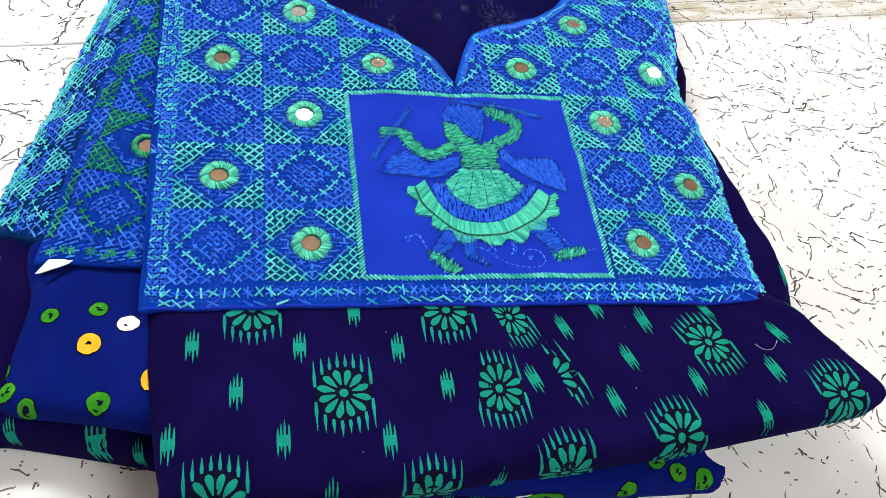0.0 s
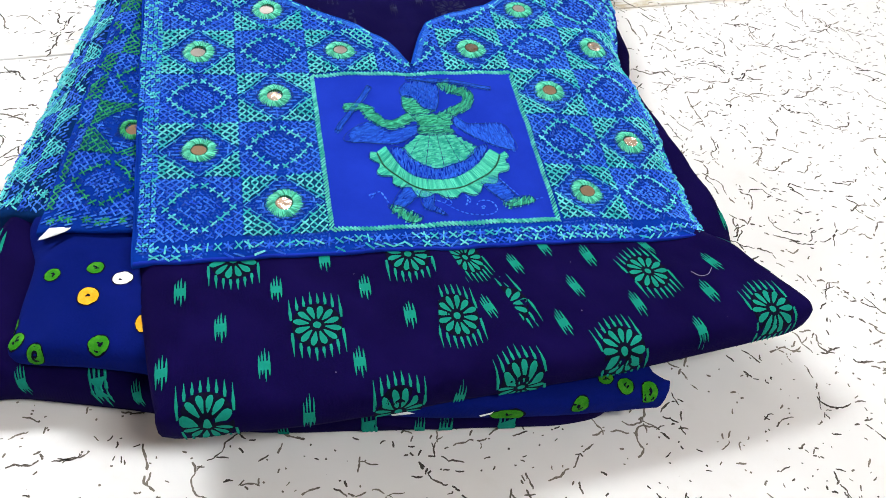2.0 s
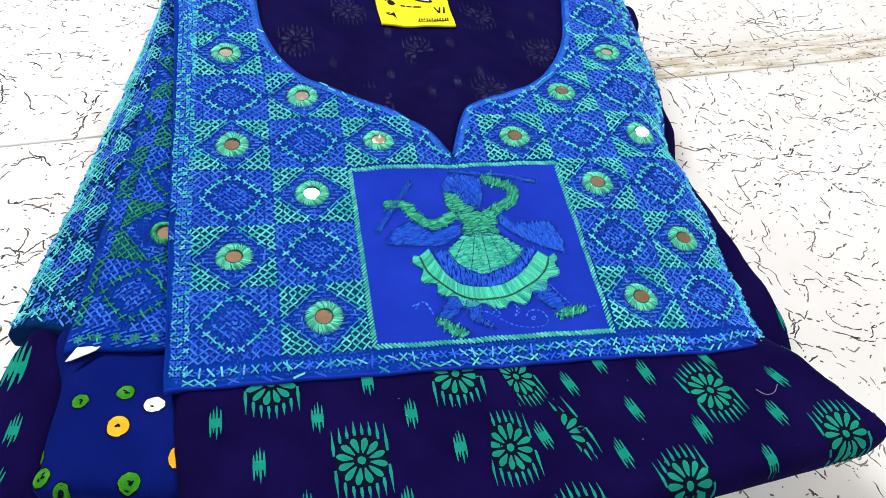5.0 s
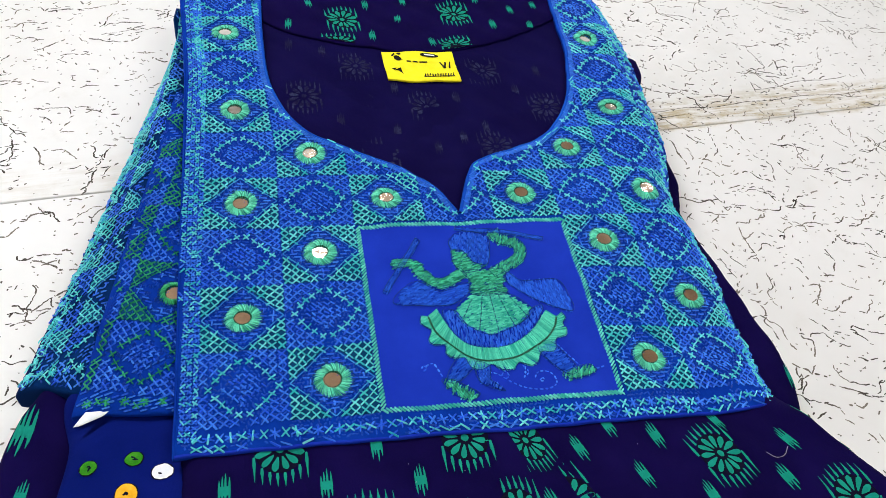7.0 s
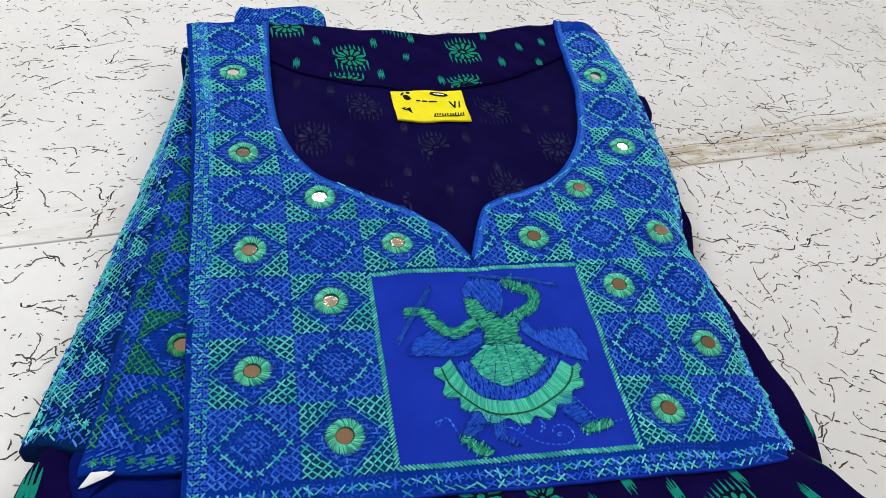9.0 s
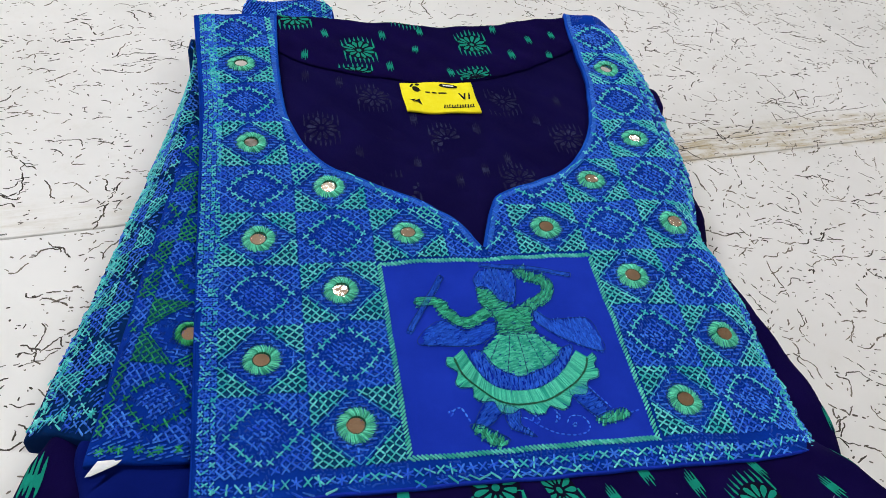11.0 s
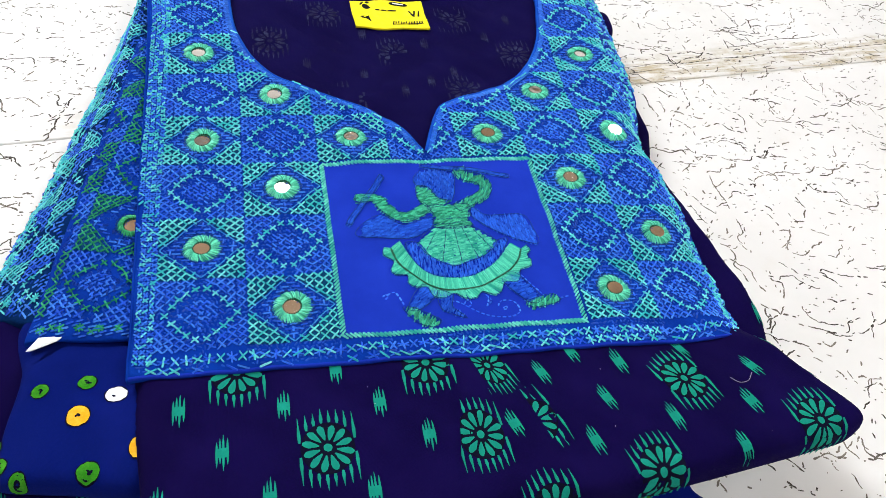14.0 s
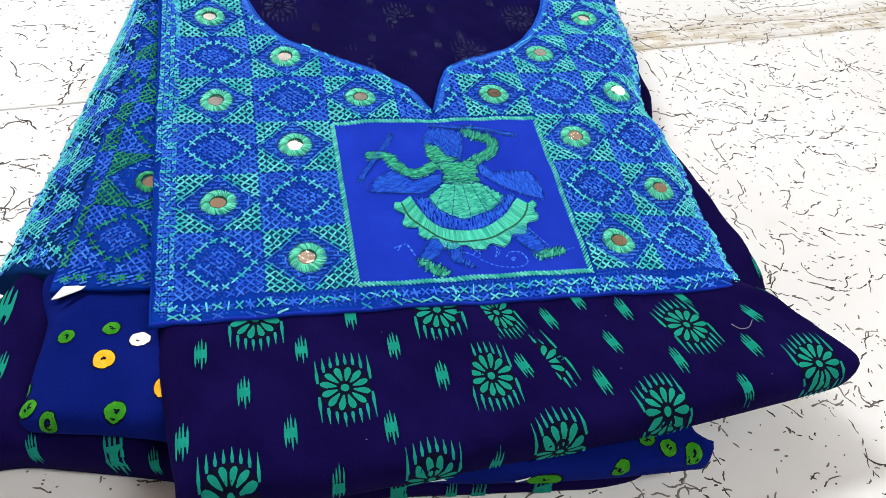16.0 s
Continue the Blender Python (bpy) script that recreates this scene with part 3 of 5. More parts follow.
def strip(name, path, half, high, cloth, mat, parent, label=""):
    """A rounded cord along an open path on the cloth."""
    p = np.array(path, float)
    t = np.gradient(p, axis=0)
    t /= np.linalg.norm(t, axis=1)[:, None]
    n = np.column_stack([-t[:, 1], t[:, 0]])
    rows = [cloth.drape(p + n * half * w, 0.0002 + high * h) for w, h in ((-1, -0.3), (-0.75, 0.6), (0, 1), (0.75, 0.6), (1, -0.3))]
    k = len(p)
    verts = np.vstack(rows)
    faces = [(r * k + i, r * k + i + 1, (r + 1) * k + i + 1, (r + 1) * k + i) for r in range(4) for i in range(k - 1)]
    return part(name, verts, faces, mat, parent, label)


def open_curve(pts, spacing=0.002, sharp=()):
    p = [tuple(2 * np.array(pts[0]) - np.array(pts[1]))] + list(pts) + [tuple(2 * np.array(pts[-1]) - np.array(pts[-2]))]
    p = np.array(p)
    out = []
    for i in range(1, len(p) - 2):
        a, b, c, d = p[i - 1], p[i], p[i + 1], p[i + 2]
        if i - 1 in sharp:
            a = 2 * b - c
        if i in sharp:
            d = 2 * c - b
        k = max(1, int(np.linalg.norm(c - b) / spacing))
        for s in np.arange(k) / k:
            out.append(0.5 * (2 * b + (c - a) * s + (2 * a - 5 * b + 4 * c - d) * s ** 2 + (3 * b - a - 3 * c + d) * s ** 3))
    out.append(p[-2])
    return np.array(out)


def shifted(path, d):
    t = np.gradient(path, axis=0)
    t /= np.linalg.norm(t, axis=1)[:, None]
    return path + np.column_stack([-t[:, 1], t[:, 0]]) * d


neck_left, neck_right = open_curve(neck[:8], 0.002), open_curve(neck[7:], 0.002)
strip("neck_piping", shifted(neck_left, -0.0012), 0.0012, 0.0008, yoke, PIPING, yoke_part, "bright blue rolled neck edge")
strip("neck_piping", shifted(neck_right, -0.0012), 0.0012, 0.0008, yoke, PIPING, yoke_part, "bright blue rolled neck edge")
for side in (neck_left, neck_right):
    near_edge, far_edge = shifted(side, -0.0012), shifted(side, -0.0054)
    segs = []
    for k in range(0, len(side) * 4 - 8):
        x = k / 4
        i = int(x)
        f = x - i
        a = near_edge[i] * (1 - f) + near_edge[i + 1] * f
        b = far_edge[i] * (1 - f) + far_edge[i + 1] * f
        w = random.uniform(-0.15, 0.1)
        segs.append((*(a + (b - a) * w), *(b + (b - a) * random.uniform(-0.1, 0.15))))
    stitches("neck_binding", segs, yoke, BIND_SILK, yoke_part, 0.0009, 0.0005, 0.0003, "bright blue satin stitched neck binding")["kind"] = ""
strip("hem_piping", shifted(open_curve([(-0.106, -0.0148), (-0.03, -0.0150), (0.05, -0.0172), (0.13, -0.0187), (0.187, -0.0182), (0.241, -0.0135)]), 0.0007), 0.0007, 0.0003, yoke, ROYAL, yoke_part)
strip("side_piping", shifted(open_curve([(-0.107, -0.0145), (-0.1090, 0.127), (-0.1115, 0.29), (-0.1197, 0.414)]), -0.0006), 0.0006, 0.0003, yoke, YOKE_BLUE, yoke_part)

# ---- embroidery: a chequer of mirror cells and diamond cells ----
PX, PY = 0.0472, 0.0458


def cell_point(c, r):
    """Column and row (centres at whole numbers) to the cloth's plane."""
    c, r = np.asarray(c, float), np.asarray(r, float)
    u = -0.0722 + PX * (c - 1) + np.clip((c - 4) / 2, -1, 1) * 0.0033 * np.maximum(0, 2 - r)
    return np.stack([u, 0.1598 - PY * (r - 3)], axis=-1)


def cross_segments(points, arm, at, spin=0.0, jitter=0.10, skip=0.0):
    """Two crossing threads at each (column, row) point; arm in cells."""
    segs = []
    for c, r in points:
        for w in (45, 135):
            if random.random() < skip:
                continue
            a = radians(w + spin + random.uniform(-9, 9))
            k = arm * random.uniform(1 - jitter, 1 + jitter) * 0.94
            dc, dr = k * math.cos(a), k * math.sin(a)
            jc, jr = random.uniform(-0.006, 0.006), random.uniform(-0.006, 0.006)
            segs.append((*at(c + jc - dc, r + jr - dr), *at(c + jc + dc, r + jr + dr)))
    return segs


def keep_inside(segs, loop, margin, rect=None):
    s = np.array(segs)
    ok = inside(loop, s[:, :2], margin) & inside(loop, s[:, 2:], margin)
    return s[ok]


def dashes(at, c0, c1, r0, r1, angle, pitch, length, keep, fill_in=0.95):
    """Rows of short darning stitches, set like bricks, over a patch of cells."""
    segs, a = [], radians(angle)
    ca, sa = math.cos(a), math.sin(a)
    mc, mr = (c0 + c1) / 2, (r0 + r1) / 2
    reach = 0.75 * max(c1 - c0, r1 - r0)
    for j in range(int(-reach / pitch), int(reach / pitch) + 1):
        for i in range(int(-reach / length) - 1, int(reach / length) + 2):
            x = (i + 0.5 * (j % 2)) * length * 1.12 + random.uniform(-0.08, 0.08) * length
            y = j * pitch + random.uniform(-0.12, 0.12) * pitch
            c, r = mc + x * ca - y * sa, mr + x * sa + y * ca
            if not (c0 <= c <= c1 and r0 <= r <= r1 and keep(c - mc, r - mr)) or random.random() > fill_in:
                continue
            t = a + radians(random.uniform(-9, 9))
            h = length * random.uniform(0.42, 0.54)
            segs.append((*at(c - h * math.cos(t), r - h * math.sin(t)), *at(c + h * math.cos(t), r + h * math.sin(t))))
    return segs


N = 9
MIDS = [((i - 4) / N, (j - 4) / N) for i in range(N) for j in range(N)]


def mirror_cell(at, col, row, w):
    """A cell with a lens-shaped middle for a mirror and lattice-filled corners."""
    w["pale"] += cross_segments([(col + x, row + y) for x, y in MIDS if abs(x) + abs(y) > 0.53], 0.080, at)
    w["blue"] += dashes(at, col - 0.5, col + 0.5, row - 0.5, row + 0.5, 0, 0.062, 0.105, lambda x, y: abs(x) + abs(y) < 0.44 and math.hypot(x, y) > 0.235)
    w["blue"] += dashes(at, col - 0.5, col + 0.5, row - 0.5, row + 0.5, 90, 0.12, 0.09, lambda x, y: abs(x) + abs(y) < 0.42 and math.hypot(x, y) > 0.25, 0.5)
    corners = [(col, row - 0.485), (col + 0.485, row), (col, row + 0.485), (col - 0.485, row)]
    for k in range(4):
        (c0, r0), (c1, r1) = corners[k], corners[(k + 1) % 4]
        for q in range(9):
            a, b = q / 9, (q + 1.02) / 9
            w["lines"].append((*at(c0 + (c1 - c0) * a, r0 + (r1 - r0) * a), *at(c0 + (c1 - c0) * b, r0 + (r1 - r0) * b)))
    for sc, sr in ((-1, -1), (1, -1), (1, 1), (-1, 1)):
        tri = [(col + sc * 0.49, row + sr * 0.49), (col + sc * 0.49, row + sr * 0.03), (col + sc * 0.03, row + sr * 0.49)]
        w["ground"].append([tuple(at(*p)) for p in tri])


def diamond_cell(at, col, row, w):
    """A cell of blue lattice with a chain of pale crosses in a rounded diamond."""
    for x, y in MIDS:
        d = abs(x) + abs(y)
        if d > 0.52:
            w["blue"] += cross_segments([(col + x, row + y)], 0.078, at)
    w["blue"] += dashes(at, col - 0.5, col + 0.5, row - 0.5, row + 0.5, 45, 0.058, 0.085, lambda x, y: abs(x) + abs(y) < 0.27)
    w["blue"] += dashes(at, col - 0.5, col + 0.5, row - 0.5, row + 0.5, 135, 0.070, 0.075, lambda x, y: abs(x) + abs(y) < 0.26, 0.7)
    for k in range(18):
        a = 2 * math.pi * k / 18
        f = 0.385 / (abs(math.cos(a)) + abs(math.sin(a))) ** 0.62
        w["pale"] += cross_segments([(col + f * math.cos(a), row + f * math.sin(a))], 0.062, at, random.uniform(-8, 8))


def threads():
    return {"pale": [], "blue": [], "ground": [], "lines": []}


yoke_work, mirrors = threads(), []
for col in range(1, 8):
    for row in range(-2, 7):
        if 3 <= col <= 5 and row >= 4:
            continue
        if (col + row) % 2 == 0:
            mirror_cell(cell_point, col, row, yoke_work)
            mid = tuple(cell_point(col, row))
            if inside(yoke_loop, [mid], 0.0125)[0]:
                mirrors.append((mid, col, row))
        else:
            diamond_cell(cell_point, col, row, yoke_work)
pale, blue, lines = yoke_work["pale"], yoke_work["blue"], yoke_work["lines"]
ground = [t for t in yoke_work["ground"] if inside(yoke_loop, t, 0.004).all()]
# a border of cross stitches down the side and along the bottom, pale and blue by turns
for k in range(118):
    v = -0.006 + k * 0.0036
    for c in range(4):
        u = -0.1066 + c * 0.0032 - (0.0 if v < 0.29 else (v - 0.29) * 0.06) + random.uniform(-0.0003, 0.0003)
        for w in (45, 135):
            a = radians(w + random.uniform(-16, 16))
            dx, dy = 0.0021 * math.cos(a), 0.0021 * math.sin(a)
            (pale if random.random() < (0.62 if (k + c) % 2 else 0.22) else blue).append((u - dx, v - dy, u + dx, v + dy))
for k in range(62):
    u = -0.0955 + k * 0.0055
    for c in range(2):
        v = np.interp(u, [-0.1, 0.05, 0.19, 0.24], [-0.0117, -0.0138, -0.0152, -0.0112]) + c * 0.0059
        for w in (45, 135) if (k + c) % 2 else (30, 90, 150):
            a = radians(w + random.uniform(-14, 14))
            dx, dy = 0.0034 * math.cos(a), 0.0034 * math.sin(a)
            (pale if random.random() < (0.85 if (k + c) % 2 else 0.3) else blue).append((u - dx, v - dy, u + dx, v + dy))
# the strip along the outer side, closely stitched
for k in range(950):
    v = random.uniform(-0.008, 0.41)
    e = float(right_edge(v))
    lo = float(cell_point(7.5, 3 - (v - 0.1598) / PY)[0])
    if e - 0.002 > lo:
        u = random.uniform(lo, e - 0.002)
        a = radians(random.choice((45, 135, 20)) + random.uniform(-15, 15))
        dx, dy = 0.0023 * math.cos(a), 0.0023 * math.sin(a)
        (pale if random.random() < 0.45 else blue).append((u - dx, v - dy, u + dx, v + dy))

# a dense ground of short blue darning stitches under all of it
ground_fill = []
for i in range(150):
    for j in range(175):
        u, v = -0.108 + i * 0.00245 + (j % 2) * 0.0012, -0.016 + j * 0.00255
        if u > 0.262 or (-0.001 < u < 0.1395 and -0.001 < v < 0.134):
            continue
        cc, rr = (u + 0.0722) / PX + 1, 3 - (v - 0.1598) / PY
        fc, fr = cc - round(cc), rr - round(rr)
        if (round(cc) + round(rr)) % 2 == 0 and abs(fc) + abs(fr) > 0.52 and 0.5 < cc < 7.5:
            continue
        a = radians(random.choice((0, 90, 45, 135)) + random.uniform(-14, 14))
        k = random.uniform(0.0010, 0.0017)
        u, v = u + random.uniform(-0.0004, 0.0004), v + random.uniform(-0.0004, 0.0004)
        ground_fill.append((u - k * math.cos(a), v - k * math.sin(a), u + k * math.cos(a), v + k * math.sin(a)))
ground_fill = keep_inside(ground_fill, yoke_loop, 0.0025)
pale, blue, lines = keep_inside(pale, yoke_loop, 0.0006), keep_inside(blue, yoke_loop, 0.0006), keep_inside(lines, yoke_loop, 0.004)


def subdivided(tri, k=5):
    (ax, ay), (bx, by), (cx, cy) = tri
    pt = lambda i, j: (ax + (bx - ax) * i / k + (cx - ax) * j / k, ay + (by - ay) * i / k + (cy - ay) * j / k)
    out = []
    for i in range(k):
        for j in range(k - i):
            out.append([pt(i, j), pt(i + 1, j), pt(i, j + 1)])
            if i + j < k - 1:
                out.append([pt(i + 1, j), pt(i + 1, j + 1), pt(i, j + 1)])
    return out


def upright(poly):
    p = np.array(poly)
    a = np.sum(p[:, 0] * np.roll(p[:, 1], -1) - np.roll(p[:, 0], -1) * p[:, 1])
    return [tuple(q) for q in (p if a > 0 else p[::-1])]


tagged(patches("stitch_ground", [upright(t) for tri in ground for t in subdivided(tri, 4)], yoke, TEAL_GROUND, yoke_part, 0.00016, "dark teal filled corners"), kind="stuff")
stitches("fill_stitches", ground_fill, yoke, FILL_SILK, yoke_part, 0.0010, 0.0005, 0.0, "dense dark blue ground stitches")
stitches("blue_stitches", blue, yoke, BLUE_SILK, yoke_part, 0.00105, 0.0009, 0.0003, "medium blue cross stitches")
stitches("teal_stitches", pale, yoke, PALE_SILK, yoke_part, 0.00098, 0.0011, 0.0005, "pale teal cross stitches")
stitches("diamond_outline", lines, yoke, SKY_SILK, yoke_part, 0.0007, 0.0007, 0.0006)

# mirrors, each held by a ring of satin stitches


def mirror_work(mid, cloth, parent, thread, lean=(0.0, 0.0), a=1.0):
    u, v = mid
    k, R0, R1 = 84, 0.0046, 0.0106 * a
    squash = random.uniform(0.92, 1.06)
    w0 = 2 * np.pi * np.arange(k) / k + np.random.uniform(-0.03, 0.03, k)
    reach = R1 * np.random.uniform(0.96, 1.05, k)
    lift = np.random.uniform(0.85, 1.15, k)
    rows = []
    for s, high, turn in ((0.0, 0.0, 0.0), (0.16, 0.0015, 0.03), (0.42, 0.0019, 0.12), (0.78, 0.0011, 0.22), (1.0, 0.0001, 0.28)):
        r = R0 + (reach - R0) * s
        wide = 1.15 * (2 * np.pi / k) * (R0 + (R1 - R0) * 0.6) / r
        for side, drop in ((-1, 0.55), (0, 1.0), (1, 0.55)):
            w = w0 + turn + side * wide * (0.5 if s < 1 else 0.2)
            q = np.column_stack([u + r * np.cos(w), v + r * np.sin(w) * squash])
            p = cloth.drape(q, 0.0002)
            p[:, 2] += high * lift * (drop if 0 < s < 1 else 1.0)
            rows.append(p)
    verts = np.stack(rows, axis=1).reshape(-1, 3)
    quads = np.array([(3 * i + j, 3 * i + j + 3, 3 * i + j + 4, 3 * i + j + 1) for i in range(4) for j in range(2)])
    faces = (np.arange(k)[:, None, None] * 15 + quads[None]).reshape(-1, 4)
    part("thread_ring", verts, faces, thread, parent, "glossy mint green thread ring")
    edge = []
    for i in range(26):
        w = 2 * math.pi * i / 26
        edge.append((u + R1 * 1.07 * math.cos(w), v + R1 * 1.07 * squash * math.sin(w), u + R1 * 1.07 * math.cos(w + 0.2), v + R1 * 1.07 * squash * math.sin(w + 0.2)))
    stitches("ring_edge", edge, cloth, DEEP_SILK, parent, 0.0009, 0.0006, 0.0004)["kind"] = ""
    # shade where the ring overhangs the mirror, put in as dark stitches
    lip_shade = []
    for i in range(24):
        w = 2 * math.pi * i / 24
        lip_shade.append((u + 0.0049 * math.cos(w), v + 0.0049 * squash * math.sin(w), u + 0.0049 * math.cos(w + 0.3), v + 0.0049 * squash * math.sin(w + 0.3)))
    stitches("ring_lip_shade", lip_shade, cloth, SHADE_SILK, parent, 0.0011, 0.0009, 0.0006, "dark green stitches as painted shade inside the ring")["kind"] = ""
    n = 28
    at = Vector(cloth.drape([(u, v)], 0.0007)[0])
    up = Vector((lean[0], lean[1], 1)).normalized()
    m = Matrix.Translation(at) @ up.to_track_quat("Z", "Y").to_matrix().to_4x4()
    vs, fs = [], []
    for r, z in ((0.0054, -0.0004), (0.0054, 0.0), (0.00525, 0.0001)):
        vs += [m @ Vector((r * math.cos(2 * math.pi * i / n) * (1 + 0.02 * math.sin(3 * i)), r * squash * math.sin(2 * math.pi * i / n), z)) for i in range(n)]
    for b in (0, n):
        fs += [(b + i, b + (i + 1) % n, b + n + (i + 1) % n, b + n + i) for i in range(n)]
    fs.append(tuple(2 * n + i for i in range(n)))
    part("mirror", vs, fs, GLASS, parent, "round silver mirror", smooth=False)


for mid, col, row in mirrors:
    mirror_work(mid, yoke, yoke_part, RING_SILK, (random.uniform(-0.008, 0.008), random.uniform(-0.008, 0.008)))

# ---- the framed motif: a plain blue square with a rope border and stitched plain shapes ----
square = [(0.0008, 0.0008), (0.1365, -0.0008), (0.1385, 0.1325), (0.0008, 0.1335)]
G = 36
field = [tuple((1 - a) * (1 - b) * np.array(square[0]) + a * (1 - b) * np.array(square[1]) + a * b * np.array(square[2]) + (1 - a) * b * np.array(square[3]))
         for b in np.linspace(0, 1, G) for a in np.linspace(0, 1, G)]
part("motif_field", yoke.drape(field, 0.0002), [(j * G + i, j * G + i + 1, (j + 1) * G + i + 1, (j + 1) * G + i) for j in range(G - 1) for i in range(G - 1)], ROYAL, yoke_part, "smooth royal blue cotton square")
rope = []
for k in range(4):
    a, b = np.array(square[k]), np.array(square[(k + 1) % 4])
    d = (b - a) / np.linalg.norm(b - a)
    nrm = np.array([d[1], -d[0]])
    for s in np.arange(0, np.linalg.norm(b - a), 0.0023):
        m = a + d * s + nrm * 0.0006
        e = d * 0.0019 + nrm * 0.0017
        rope.append((*(m - e), *(m + e)))
stitches("rope_border", rope, yoke, ROPE_SILK, yoke_part, 0.00115, 0.0013, 0.0003, "mint green rope stitch border")["kind"] = ""


def fill(poly, spacing, length, angle, jitter=0.25, fan=None):
    """Satin stitches that fill a shape; fan: a middle that they point to."""
    p = np.array(poly)
    lo, hi = p.min(0), p.max(0)
    mid = (lo + hi) / 2
    size = np.linalg.norm(hi - lo) / 2 + length
    a = radians(angle)
    d, n = np.array([math.cos(a), math.sin(a)]), np.array([-math.sin(a), math.cos(a)])
    segs = []
    row = 0
    for y in np.arange(-size, size, spacing):
        for x in np.arange(-size + (row % 2) * length / 2, size, length * 0.85):
            q = mid + d * (x + random.uniform(-1, 1) * jitter * length) + n * y
            e = d
            if fan is not None:
                e = q - np.array(fan)
                e = e / (np.linalg.norm(e) + 1e-9)
            segs.append((*(q - e * length / 2), *(q + e * length / 2)))
        row += 1
    s = np.array(segs)
    ok = inside(p, (s[:, :2] + s[:, 2:]) / 2, 0.0)
    s = s[ok]
    return s


def band(path, half):
    c = open_curve(path, 0.002)
    return np.vstack([shifted(c, -half), shifted(c, half)[::-1]])


FAN = (0.0745, 0.090)
FIG = [
    ("scarf_shape", [(0.0161, 0.0702), (0.0222, 0.081), (0.0317, 0.0857), (0.0451, 0.0778), (0.0625, 0.0845), (0.0623, 0.0763), (0.0507, 0.068)], FIGURE_SILK, 15, None),
    ("scarf_shape", [(0.0898, 0.0895), (0.0981, 0.082), (0.1209, 0.082), (0.1252, 0.0673), (0.1233, 0.0565), (0.1034, 0.0671), (0.0884, 0.0805)], FIGURE_SILK, 100, None),
    ("leg_shape", [(0.048, 0.031), (0.056, 0.025), (0.045, 0.0145), (0.0375, 0.0165)], FIGURE_SILK, 30, None),
    ("leg_shape", [(0.056, 0.026), (0.064, 0.022), (0.062, 0.0135), (0.069, 0.005), (0.056, 0.012)], FIGURE_SILK, 60, None),
    ("leg_shape", [(0.095, 0.031), (0.104, 0.036), (0.115, 0.0165), (0.1073, 0.0132)], FIGURE_SILK, 20, None),
    ("foot_shape", [(0.0345, 0.0165), (0.041, 0.016), (0.050, 0.0095), (0.0545, 0.005), (0.049, 0.002), (0.0415, 0.006)], RING_SILK, 60, None),
    ("foot_shape", [(0.105, 0.0135), (0.113, 0.0165), (0.122, 0.0185), (0.1265, 0.0145), (0.121, 0.0112), (0.109, 0.0095)], RING_SILK, 70, None),
    ("band_shape", [(0.0434, 0.0638), (0.0514, 0.0627), (0.0564, 0.0509), (0.0701, 0.0441), (0.0897, 0.0511), (0.0984, 0.0602), (0.1062, 0.0622), (0.0969, 0.0471), (0.0828, 0.0375), (0.0665, 0.0347), (0.053, 0.0384), (0.0455, 0.0487)], FIGURE_SILK, 0, (0.0745, 0.6)),
    ("skirt_shape", [(0.0637, 0.0738), (0.086, 0.0719), (0.0984, 0.0602), (0.0897, 0.0511), (0.0701, 0.0441), (0.0564, 0.0509), (0.0514, 0.0627)], MINT_SILK, 12, None),
    ("bodice_shape", [(0.065, 0.0859), (0.0615, 0.092), (0.075, 0.094), (0.0884, 0.0919), (0.085, 0.0794), (0.086, 0.0719), (0.0637, 0.0738)], RING_SILK, 10, None),
    ("arc_shape", band([(0.0185, 0.1017), (0.0315, 0.1005), (0.0345, 0.0924), (0.0455, 0.0835), (0.0622, 0.0921)], 0.0036), RING_SILK, 15, None),
    ("arc_shape", band([(0.0879, 0.1252), (0.0905, 0.1180), (0.1000, 0.1135), (0.1025, 0.1054), (0.096, 0.0981), (0.080, 0.0905)], 0.0038), RING_SILK, 60, None),
    ("oval_shape", [(0.0569, 0.1171), (0.0629, 0.1238), (0.0736, 0.125), (0.0837, 0.1202), (0.0822, 0.1071), (0.0786, 0.0977), (0.0699, 0.1001), (0.065, 0.1087), (0.058, 0.1096)], FIGURE_SILK, 70, None),
    ("collar_shape", [(0.058, 0.1096), (0.065, 0.1087), (0.0699, 0.1001), (0.0773, 0.097), (0.0709, 0.0926), (0.0615, 0.092), (0.0563, 0.0997)], RING_SILK, 20, None),
    ("stick_shape", band([(0.0371, 0.1205), (0.024, 0.100), (0.0115, 0.0798)], 0.0018), FIGURE_SILK, 58, None),
    ("stick_shape", band([(0.0632, 0.1289), (0.095, 0.123), (0.1209, 0.1162)], 0.0016), FIGURE_SILK, -12, None),
]
for name, poly, mat, angle, fan in FIG:
    poly = np.array(poly, float)
    segs = fill(poly, 0.00075, 0.0038, angle, 0.3, fan)
    if len(segs):
        stitches(name, segs, yoke, mat, yoke_part, 0.00084, 0.0011, 0.0003)["kind"] = ""


def satin(inner_path, outer_path, count, lap=0.0):
    """Stitches that run across between two edges."""
    a, b = open_curve(inner_path, 0.0004), open_curve(outer_path, 0.0004)
    segs = []
    for s in np.linspace(0, 1, count):
        p, q = a[int(s * (len(a) - 1))], b[int(np.clip(s + random.uniform(-0.004, 0.004), 0, 1) * (len(b) - 1))]
        d = (q - p) * random.uniform(0.0, 0.06)
        segs.append((*(p - d), *(q + d)))
    return segs


